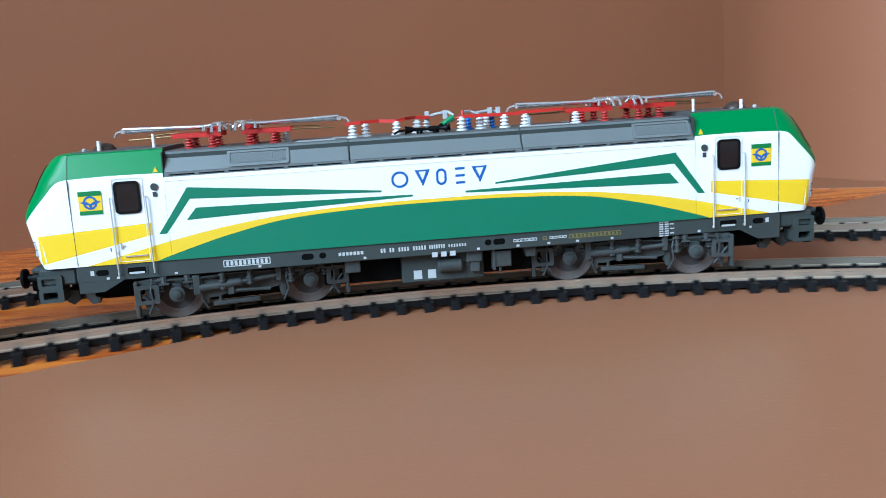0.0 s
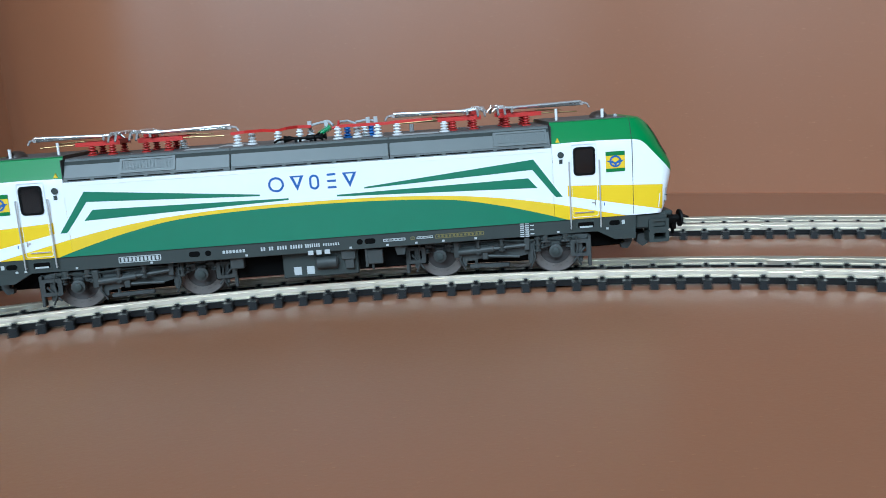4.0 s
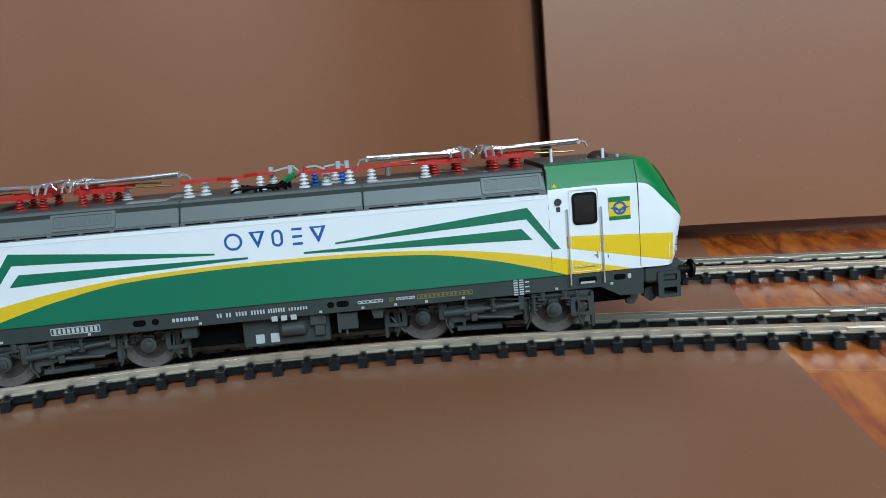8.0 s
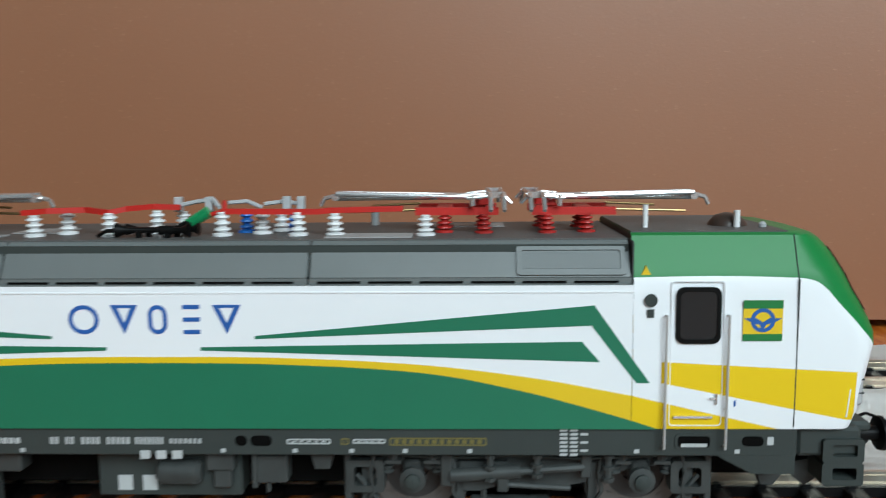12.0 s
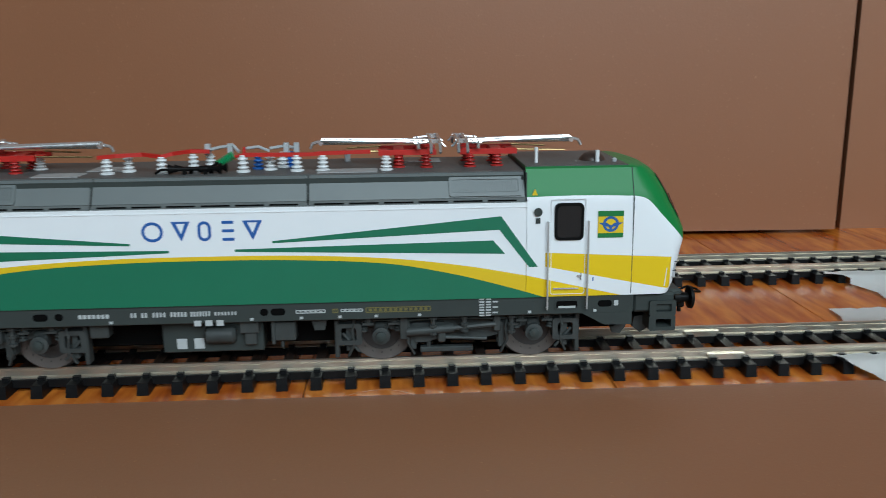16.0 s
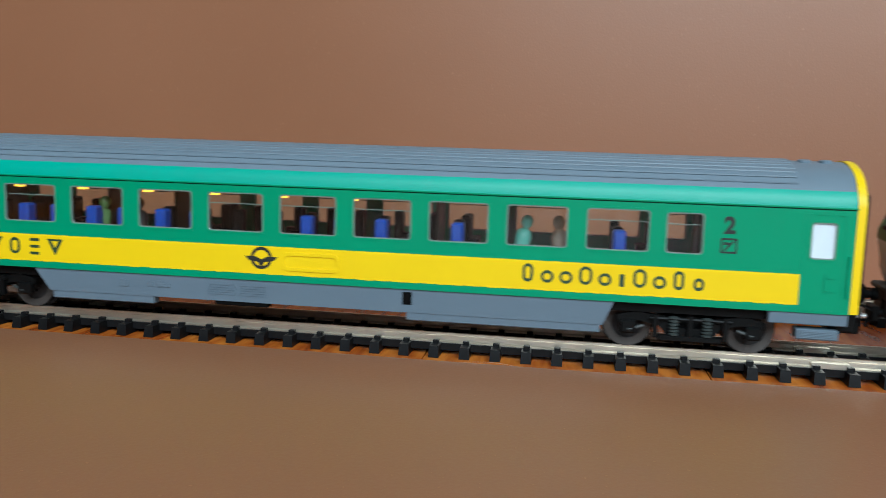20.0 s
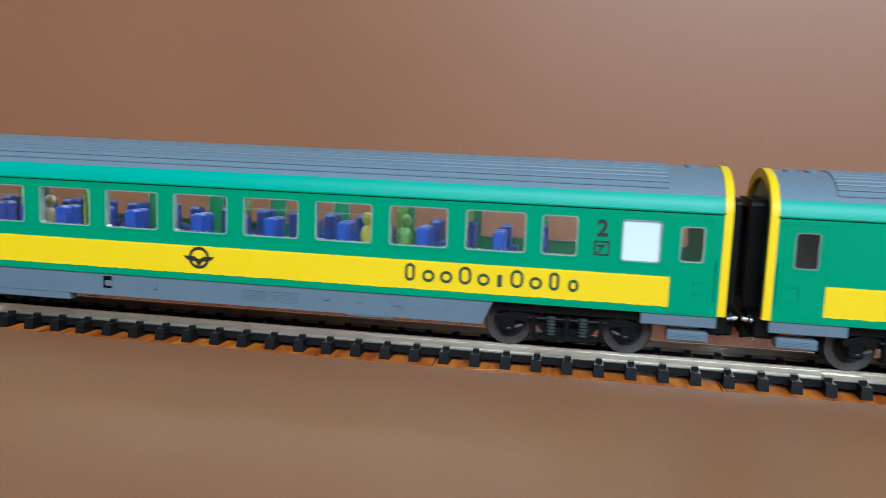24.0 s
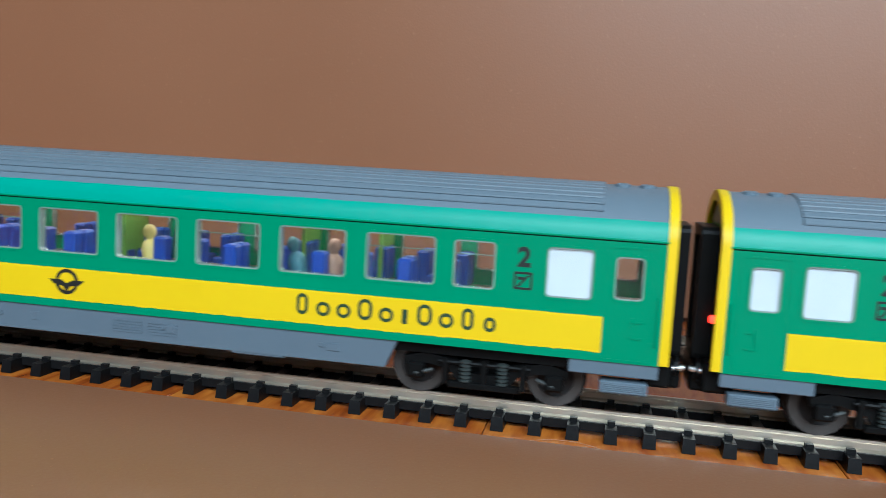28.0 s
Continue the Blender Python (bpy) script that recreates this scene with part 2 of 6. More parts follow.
BAND = material("coach_yellow", (0.82, 0.55, 0.001), 0.42, rgb2=(0.75, 0.49, 0.001), scale=60, bump=0.05, bump_scale=420, spec=0.25)
CROOF = material("coach_roof_grey", (0.140, 0.188, 0.228), 0.45, rgb2=(0.122, 0.164, 0.200), scale=70, bump=0.03, bump_scale=900, spec=0.35)
SKIRT = material("coach_skirt_grey", (0.115, 0.155, 0.192), 0.48, rgb2=(0.100, 0.136, 0.170), scale=90, bump=0.03, bump_scale=900, spec=0.35)
SEAT = material("blue_seat", (0.006, 0.055, 0.32), 0.4, rgb2=(0.005, 0.044, 0.26), scale=200)
# floor, partition and lining in two copies: the dark ones paint an unlit inside
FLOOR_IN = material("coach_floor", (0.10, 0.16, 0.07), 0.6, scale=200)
FLOOR_UNLIT = material("coach_floor_unlit", (0.03, 0.032, 0.03), 0.6, scale=200)
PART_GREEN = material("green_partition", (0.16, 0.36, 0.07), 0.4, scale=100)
PART_UNLIT = material("unlit_partition", (0.05, 0.045, 0.04), 0.4, scale=100)
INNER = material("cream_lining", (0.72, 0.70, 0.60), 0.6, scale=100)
INNER_UNLIT = material("unlit_lining", (0.07, 0.065, 0.06), 0.6, scale=100)
RIM = material("clear_plastic_rim", (0.20, 0.27, 0.23), 0.14, rgb2=(0.12, 0.18, 0.15), scale=200, coat=0.5)
# paler copy of the plastic rim, the inner light's glints put into its colour
LIT_RIM = material("lit_plastic_rim", (0.32, 0.38, 0.34), 0.12, rgb2=(0.14, 0.22, 0.18), scale=260, coat=0.6)
BLIND = material("white_blind", (0.70, 0.71, 0.74), 0.4, scale=200)
GLASS = glass("window_plastic")
SMOKED = glass("smoked_window", (0.10, 0.09, 0.085), 0.06)
STRIP = glowing("warm_white_strip", (1.0, 0.95, 0.82), 11.0)
# glow for the amber glints along the unlit coach's window tops
AMBER = glowing("amber_glint", (1.0, 0.55, 0.06), 1.9)
TAIL = glowing("red_tail_light", (1.0, 0.03, 0.015), 5.0)


def cab_paint():
    """White cab shell with the green hood over nose and roof edge, and the yellow band; all set by place on the shell."""
    m = WHITE.copy()
    m.name = "cab_livery"
    nodes, links = m.node_tree.nodes, m.node_tree.links
    b = nodes["Principled BSDF"]
    b.inputs["Specular IOR Level"].default_value = 0.22
    tc = nodes.new("ShaderNodeTexCoord")
    sep = nodes.new("ShaderNodeSeparateXYZ")
    links.new(tc.outputs["Object"], sep.inputs[0])

    def calc(op, a, c=None):
        n = nodes.new("ShaderNodeMath")
        n.operation = op
        for i, v in enumerate((a, c)):
            if v is None:
                continue
            if isinstance(v, (int, float)):
                n.inputs[i].default_value = v
            else:
                links.new(v, n.inputs[i])
        return n.outputs[0]

    ax = calc("MULTIPLY", calc("ABSOLUTE", sep.outputs[0]), 1000)
    z = calc("MULTIPLY", sep.outputs[2], 1000)
    # edge of the hood: level along the cab side, then falling round the nose
    f = nodes.new("ShaderNodeFloatCurve")
    curve = f.mapping.curves[0]
    pts = [(0.0, 0.7725), (0.62, 0.7715), (0.70, 0.767), (0.745, 0.755), (0.836, 0.688), (0.914, 0.628), (1.0, 0.560)]
    while len(curve.points) < len(pts):
        curve.points.new(0.5, 0.5)
    for p, q in zip(curve.points, pts):
        p.location = q
    f.mapping.update()
    links.new(calc("DIVIDE", calc("SUBTRACT", ax, 69.0), 36.0), f.inputs["Value"])
    hood = calc("GREATER_THAN", z, calc("MULTIPLY", f.outputs[0], 50.0))
    top = calc("LESS_THAN", z, calc("SUBTRACT", 26.4, calc("MULTIPLY", calc("SUBTRACT", ax, 73.5), 0.055)))
    low = calc("GREATER_THAN", z, calc("SUBTRACT", 23.1, calc("MULTIPLY", calc("SUBTRACT", ax, 74.5), 0.205)))
    band = calc("MULTIPLY", calc("MULTIPLY", top, low), calc("MULTIPLY", calc("GREATER_THAN", ax, 73.6), calc("LESS_THAN", ax, 101.6)))
    step = calc("MULTIPLY", calc("LESS_THAN", z, calc("SUBTRACT", 21.4, calc("MULTIPLY", calc("SUBTRACT", ax, 69.4), 0.236))), calc("GREATER_THAN", ax, 69.0))
    band = calc("MAXIMUM", band, step)
    base = b.inputs["Base Color"].links[0].from_socket
    for mask, rgb in ((band, (0.74, 0.50, 0.012)), (hood, (0.012, 0.175, 0.042))):
        mix = nodes.new("ShaderNodeMix")
        mix.data_type = "RGBA"
        mix.inputs[7].default_value = (*rgb, 1)
        links.new(mask, mix.inputs[0])
        links.new(base, mix.inputs[6])
        base = mix.outputs[2]
    links.new(base, b.inputs["Base Color"])
    return m


CAB = cab_paint()


# ---- mesh tools: sizes of things in millimetres ----
def box(bm, x0, x1, y0, y1, z0, z1, bevel=0.0):
    made = bmesh.ops.create_cube(bm, size=1, matrix=Matrix.LocRotScale(((x0 + x1) / 2, (y0 + y1) / 2, (z0 + z1) / 2), None, (abs(x1 - x0), abs(y1 - y0), abs(z1 - z0))))
    if bevel:
        edges = {e for v in made["verts"] for e in v.link_edges}
        bmesh.ops.bevel(bm, geom=list(edges), offset=bevel, segments=1, affect="EDGES")
    return bm


def rod(bm, a, b, r, r2=None, n=8):
    a, b = Vector(a), Vector(b)
    d = b - a
    turn = d.to_track_quat("Z", "Y").to_matrix().to_4x4()
    bmesh.ops.create_cone(bm, cap_ends=True, segments=n, radius1=r, radius2=r if r2 is None else r2, depth=d.length, matrix=Matrix.Translation((a + b) / 2) @ turn)
    return bm


def tube(bm, pts, r, n=6):
    for a, b in zip(pts, pts[1:]):
        rod(bm, a, b, r, n=n)
    return bm


def prism(bm, pts, y0, y1):
    """A flat outline in x and z, given thickness from y0 to y1."""
    a = [bm.verts.new((x, y0, z)) for x, z in pts]
    b = [bm.verts.new((x, y1, z)) for x, z in pts]
    bm.faces.new(a)
    bm.faces.new(b[::-1])
    for i in range(len(a)):
        j = (i + 1) % len(a)
        bm.faces.new((a[j], a[i], b[i], b[j]))
    bmesh.ops.recalc_face_normals(bm, faces=bm.faces)
    return bm


def strip(bm, lower, upper, y0, y1):
    """A band between two lines of (x, z) with the same count, as a thin raised layer."""
    rows = [[bm.verts.new((x, y, z)) for x, z in line] for line in (lower, upper) for y in (y0, y1)]
    la, lb, ua, ub = rows
    for i in range(len(la) - 1):
        for p, q in ((la, ua), (ua, ub), (ub, lb), (lb, la)):
            bm.faces.new((p[i], p[i + 1], q[i + 1], q[i]))
    for k in (0, -1):
        bm.faces.new((la[k], ua[k], ub[k], lb[k]))
    bmesh.ops.recalc_face_normals(bm, faces=bm.faces)
    return bm


def lathe(bm, profile, at=(0, 0, 0), axis="Z", n=12):
    """A turned form: profile of (radius, height) along the axis."""
    turn = {"Z": Matrix(), "Y": Matrix.Rotation(radians(-90), 4, "X"), "X": Matrix.Rotation(radians(90), 4, "Y")}[axis]
    m = Matrix.Translation(at) @ turn
    rings = [[bm.verts.new(m @ Vector((r * math.cos(2 * math.pi * i / n), r * math.sin(2 * math.pi * i / n), h))) for i in range(n)] for r, h in profile]
    for a, b in zip(rings, rings[1:]):
        for i in range(n):
            bm.faces.new((a[i], a[(i + 1) % n], b[(i + 1) % n], b[i]))
    bm.faces.new(rings[0][::-1])
    bm.faces.new(rings[-1])
    return bm


def round_rect(x0, x1, z0, z1, r, n=3):
    pts = []
    for cx, cz, a0 in ((x1 - r, z1 - r, 0), (x0 + r, z1 - r, 90), (x0 + r, z0 + r, 180), (x1 - r, z0 + r, 270)):
        for i in range(n + 1):
            a = radians(a0 + 90 * i / n)
            pts.append((cx + r * math.cos(a), cz + r * math.sin(a)))
    return pts


def ring(bm, outer, inner, y0, y1):
    """A frame between two outlines of the same count, from y0 to y1."""
    n = len(outer)
    rows = [[bm.verts.new((x, y, z)) for x, z in o] for o in (outer, inner) for y in (y0, y1)]
    oa, ob, ia, ib = rows
    for i in range(n):
        j = (i + 1) % n
        for p, q in ((oa, ia), (ia, ib), (ib, ob), (ob, oa)):
            bm.faces.new((p[i], p[j], q[j], q[i]))
    bmesh.ops.recalc_face_normals(bm, faces=bm.faces)
    return bm


def mesh_of(name, bm, mat, smooth=None):
    me = bpy.data.meshes.new(name)
    bmesh.ops.scale(bm, vec=(MM, MM, MM), verts=bm.verts)
    bm.to_mesh(me)
    bm.free()
    me.materials.append(mat)
    if smooth is not None:
        me.shade_smooth()
        me.set_sharp_from_angle(angle=radians(smooth))
    return me


def part(name, bm, mat, parent, label="", smooth=None):
    ob = new(name, mesh_of(name, bm, mat, smooth))
    ob.parent = parent
    if label:
        ob["label"] = label
    return ob


def again(ob, parent, m=None):
    """The same mesh once more, as an object of its own under parent."""
    o = new(ob.name.split(".")[0], ob.data)
    o.parent = parent
    if m is not None:
        o.matrix_local = m
    if "label" in ob:
        o["label"] = ob["label"]
    return o


def shift(x, y=0, z=0, rz=0):
    return pose(x * MM, y * MM, z * MM, 0, 0, rz)


B = bmesh.new


# ---- the line of the track ----
def on_track(s, off=0.0):
    """Place and heading at s metres along the middle line of an oval's one side, off metres to its left."""
    d = s - BEND
    if d >= 0:
        return Vector((s, off, 0)), 0.0
    if d < -math.pi * RADIUS:
        return Vector((BEND - d - math.pi * RADIUS, -2 * RADIUS - off, 0)), math.pi
    a = d / RADIUS
    return Vector((BEND + (RADIUS + off) * math.sin(a), -RADIUS + (RADIUS + off) * math.cos(a), 0)), -a


def stand(s, half):
    """The pose of a vehicle whose two pivots stand half metres before and behind s."""
    a, b = on_track(s + half)[0], on_track(s - half)[0]
    d, m = a - b, (a + b) / 2
    return Matrix.Translation(m) @ Matrix.Rotation(math.atan2(d.y, d.x), 4, "Z")

# ---- plan, in metres ----
C1_X, C2_X, C3_X = -0.2500, -0.5226, -0.7950
CRACK_X = 0.0612
LEFT_LINE = [(-0.734, -0.128), (-0.64, -0.137), (-0.562, -0.122), (-0.516, -0.077), (-0.451, 0.003), (-0.38, 0.060), (-0.312, 0.094), (-0.232, 0.126), (-0.12, 0.153), (-0.0302, 0.141)]
DARK_LINE = [(-0.45, -0.72), (-0.61, -0.42), (-0.737, -0.126)]
SHEET_LEFT = [(0.0365, 0.163), (-0.034, 0.163), (-0.12, 0.150), (-0.232, 0.122), (-0.312, 0.090), (-0.38, 0.056), (-0.451, -0.001), (-0.516, -0.081), (-0.532, -0.108), (-0.507, -0.144), (-0.477, -0.191), (-0.41, -0.31), (-0.353, -0.405), (-0.3355, -0.4355), (-0.3105, -0.483), (-0.25, -0.60), (-0.20, -0.80), (0.1026, -0.80), (0.0368, 0.02)]
SHEET_CORNER = [(-0.560, -0.200), (-0.544, -0.164), (-0.5285, -0.130), (-0.520, -0.112), (-0.522, -0.090), (-0.562, -0.126), (-0.64, -0.141), (-0.722, -0.132), (-0.690, -0.215), (-0.62, -0.30)]
SHEET_FRONT = [(0.126, -0.0145), (0.30, -0.0185), (0.42, -0.0195), (0.56, -0.0195), (0.8, -0.021), (1.3, -0.022), (1.3, -0.75), (0.13, -0.75)]


# ---- the room ----
FLOOR_Z = -0.0056
tagged(new("floor"), kind="structure")
floor = scene.objects["floor"]
floor["label"] = "varnished orange-brown parquet floor"
bm = box(B(), -1900, 2900, -1900, 1900, -40, FLOOR_Z * 1000 - 0.6)
part("subfloor", bm, CARD_EDGE, floor)


def room():
    for nm, b in (("wall_east", (2900, 2980, -1980, 1980, -40, 2500)), ("wall_west", (-1980, -1900, -1980, 1980, -40, 2500)), ("wall_north", (-1900, 2900, 1900, 1980, -40, 2500))):
        tagged(part(nm, box(B(), *b), PLASTER, None), "pale plastered room wall", kind="structure")
    # the window's wall, with its opening
    bm = B()
    for b in ((-1900, 50, -40, 2500), (1750, 2900, -40, 2500), (50, 1750, -40, 470), (50, 1750, 1470, 2500)):
        box(bm, b[0], b[1], -1400, -1320, b[2], b[3])
    tagged(part("wall_south", bm, PLASTER, None), "pale plastered room wall with a wide window", kind="structure")
    tagged(part("ceiling", box(B(), -1980, 2980, -1980, 1980, 2500, 2560), CEILING, None), "white painted ceiling", kind="structure")
    w = tagged(new("window_1"), "white-framed window in the room wall", kind="structure")
    bm = B()
    for x0, x1, z0, z1 in ((50, 110, 470, 1470), (1690, 1750, 470, 1470), (110, 1690, 470, 530), (110, 1690, 1410, 1470), (875, 925, 530, 1410)):
        box(bm, x0, x1, -1385, -1335, z0, z1)
    part("window_frame", bm, CEILING, w)


room()


# ---- brown card: upright panels round the layout, sheets on the floor ----
def bent_panel(name, pts, z0, z1, thick, label, steps=10, foot=None):
    """An upright sheet of card along a smooth line through pts (metres); foot: heights of its lower edge along x."""
    line = []
    p = [Vector(pts[0]) * 2 - Vector(pts[1])] + [Vector(q) for q in pts] + [Vector(pts[-1]) * 2 - Vector(pts[-2])]
    for i in range(1, len(p) - 2):
        for k in range(steps):
            t = k / steps
            a, b, c, d = p[i - 1], p[i], p[i + 1], p[i + 2]
            line.append(0.5 * ((2 * b) + (c - a) * t + (2 * a - 5 * b + 4 * c - d) * t * t + (3 * b - a - 3 * c + d) * t ** 3))
    line.append(p[-2])
    bm = B()
    rows = []
    for i, q in enumerate(line):
        d = (line[min(i + 1, len(line) - 1)] - line[max(i - 1, 0)]).normalized()
        nrm = Vector((-d.y, d.x)) * thick / 2
        if foot:
            z0 = float(np.interp(q.x, [f[0] for f in foot], [f[1] for f in foot]))
        rows.append([bm.verts.new(((q.x + s * nrm.x) * 1000, (q.y + s * nrm.y) * 1000, z * 1000)) for z, s in ((z0, 1), (z1, 1), (z1, -1), (z0, -1))])
    for a, b in zip(rows, rows[1:]):
        for k in range(4):
            bm.faces.new((a[k], a[(k + 1) % 4], b[(k + 1) % 4], b[k]))
    bm.faces.new(rows[0])
    bm.faces.new(rows[-1][::-1])
    bmesh.ops.recalc_face_normals(bm, faces=bm.faces)
    return tagged(part(name, bm, CARD, None, smooth=40), label, kind="structure")


Z0 = FLOOR_Z
bent_panel("backdrop", [(-0.0252, 0.1325), (0.013, 0.142), (0.06, 0.149), (0.1255, 0.154), (0.209, 0.155), (0.277, 0.154), (0.374, 0.147), (0.46, 0.143), (0.6185, 0.139)], Z0 + 0.002, 0.26, 0.003, "upright brown card panel standing behind the tracks", foot=[(-0.0252, 0.0055), (0.013, 0.003), (0.1255, 0.0015), (0.209, -0.0005), (0.3, -0.002), (0.374, -0.003), (0.46, -0.0036), (0.62, -0.0038)])
bent_panel("backdrop", [(0.6255, 0.148), (0.9, 0.143), (1.35, 0.128)], Z0, 0.26, 0.003, "upright brown card panel beside a narrow dark gap")
bent_panel("backdrop", LEFT_LINE, Z0, 0.26, 0.003, "gently bent upright brown card panel behind the curve")
bent_panel("backdrop", DARK_LINE, Z0, 0.26, 0.003, "upright brown card panel turned away from the daylight")
# dark foot and backing of the panels, seen in the gaps
bm = B()
box(bm, -60, 640, 165, 176, Z0 * 1000, 250)
box(bm, 600, 1350, 186, 198, Z0 * 1000, 250)
tagged(part("backdrop", bm, CARD, None), "dark brown card backing behind the panels", kind="structure")



def sheet(name, pts, z, thick, label):
    """A flat sheet of card with the outline pts (metres), its underside at z."""
    bm = B()
    lo = [bm.verts.new((x * 1000, y * 1000, z * 1000)) for x, y in pts]
    hi = [bm.verts.new((x * 1000, y * 1000, (z + thick) * 1000)) for x, y in pts]
    bm.faces.new(lo[::-1])
    bm.faces.new(hi)
    for i in range(len(lo)):
        j = (i + 1) % len(lo)
        bm.faces.new((lo[i], lo[j], hi[j], hi[i]))
    bmesh.ops.recalc_face_normals(bm, faces=bm.faces)
    return tagged(part(name, bm, CARD, None), label, "card sheet", "card sheets on the floor")


sheet("card_sheet", SHEET_LEFT, Z0, 0.0004, "large flat brown card sheet lying under the curved tracks")
sheet("card_sheet", SHEET_CORNER, Z0, 0.0004, "flat brown card sheet lying in the corner of the panels")
sheet("card_sheet", SHEET_FRONT, Z0 + 0.0006, 0.00035, "large flat brown card sheet in front of the straight track")


def tissue(x0, x1, prof, seed, label, skew=0.0, straight=False):
    """A crumpled strip of white tissue: prof gives (y, z) in mm across it; ragged at its ends."""
    rnd = random.Random(seed)
    bm = B()
    nx = max(12, int((x1 - x0) / 2.2))
    rows = []
    for i in range(nx + 1):
        row = []
        for k, (y, z) in enumerate(prof):
            a = x0 + (skew[k] if isinstance(skew, tuple) else skew * k / (len(prof) - 1))
            x = a + (x1 - a) * i / nx
            if i in (0, nx):
                x += rnd.uniform(-2.6, 2.6) * (0.35 if straight else 1.0)
            edge = 0.15 if straight or 0 < k < len(prof) - 1 else 0.8
            row.append(bm.verts.new((x + rnd.uniform(-0.5, 0.5), y + rnd.uniform(-edge, edge), z + rnd.uniform(0, 0.42))))
        rows.append(row)
    for a, b in zip(rows, rows[1:]):
        for k in range(len(prof) - 1):
            bm.faces.new((a[k], b[k], b[k + 1], a[k + 1]))
    bmesh.ops.solidify(bm, geom=bm.faces[:], thickness=0.08)
    bmesh.ops.recalc_face_normals(bm, faces=bm.faces)
    tagged(part("tissue_strip", bm, PAPER, None, smooth=50), label, "paper", "white tissue strips")


def cover(a, b):
    """Cross line of a strip that lies on the tie ends near a and runs down to the floor at b."""
    s = 1 if b > a else -1
    return [(a, -2.2), (a + s * 2, -2.35), (a + s * 4, -2.3), (a + s * 5.5, -3.0), (a + s * 7.5, -4.7), ((a + s * 7.5 + b) / 2, -5.1), (b, -5.2)]


FAR = 76.6
for i, (x0, x1, prof, lab, skew, even) in enumerate((
    (126, 286, [(-9.6, -2.1), (-12, -2.2), (-14.0, -2.5), (-15.6, -3.6), (-17.0, -4.3), (-18.4, -5.0), (-21, -5.4), (-25, -5.5)], "white tissue strip lying over the tie ends", (0, -1.5, -3, -5, -6.5, -6, -3.5, -2), True),
    (143, 292, cover(11.2, 39), "white tissue strip between the two tracks", 8, True),
    (190, 300, cover(FAR - 11.2, 42.5), "white tissue strip along the rear track", 16, True),
    (192, 350, cover(FAR + 11.2, 122), "white tissue strip behind the rear track", 10, False),
    (541, 980, [(-9.6, -2.1), (-12, -2.2), (-14.5, -2.4), (-16.0, -3.6), (-18, -4.2), (-20.5, -4.7)], "torn white tissue strip lying over the tie ends", 6, True),
    (555, 980, cover(11.2, 35), "white tissue strip between the two tracks", 10, False),
    (577, 980, cover(FAR - 11.2, 41), "white tissue strip along the rear track", 10, False),
)):
    tissue(x0, x1, prof, i + 3, lab, skew, even)


# ---- the engine ----
engine = tagged(new("model_locomotive"), "white, green and yellow model electric locomotive on the track", "model train")


def half_outline(xn, w, rc, n=6):
    """Half of a plan outline: from the flank round one corner to the front's middle; x at the nose, half width, corner size."""
    pts = [(69.5, -w), (76.0, -w), (84.0, -w), (92.8, -w)]
    c = min(rc, w * 0.9)
    x1 = xn - c * 0.85
    if x1 > 93.6:
        pts.append((x1, -w + 0.03))
    else:
        x1 = max(x1, 93.2)
        pts.append((x1, -w))
    for i in range(1, n + 1):
        a = radians(90 * i / n)
        pts.append((x1 + (xn - 0.5 - x1) * math.sin(a), -w + c * (1 - math.cos(a)) * 0.95))
    y = pts[-1][1]
    pts += [(xn - 0.25, y * 0.6), (xn, 0)]
    return pts


LEVELS = [(16.4, 102.6, 17.15, 4), (18.8, 103.7, 17.3, 4.5), (22, 104.4, 17.3, 5), (26, 105.2, 17.3, 5), (28.6, 105.9, 17.25, 5.4), (30.4, 105.9, 17.2, 5.9), (32.4, 105.2, 17.15, 6.6), (34.4, 104.2, 17.1, 7.2), (36.5, 103.1, 17.0, 7.8),
          (38.4, 102.3, 16.9, 8.2), (40.0, 101.5, 16.2, 8.2), (41.4, 100.7, 15.6, 8.0), (42.6, 99.8, 15.1, 7.6), (43.6, 98.8, 14.65, 7.2), (44.4, 97.6, 14.3, 6.8), (44.75, 96.4, 13.6, 6.4)]


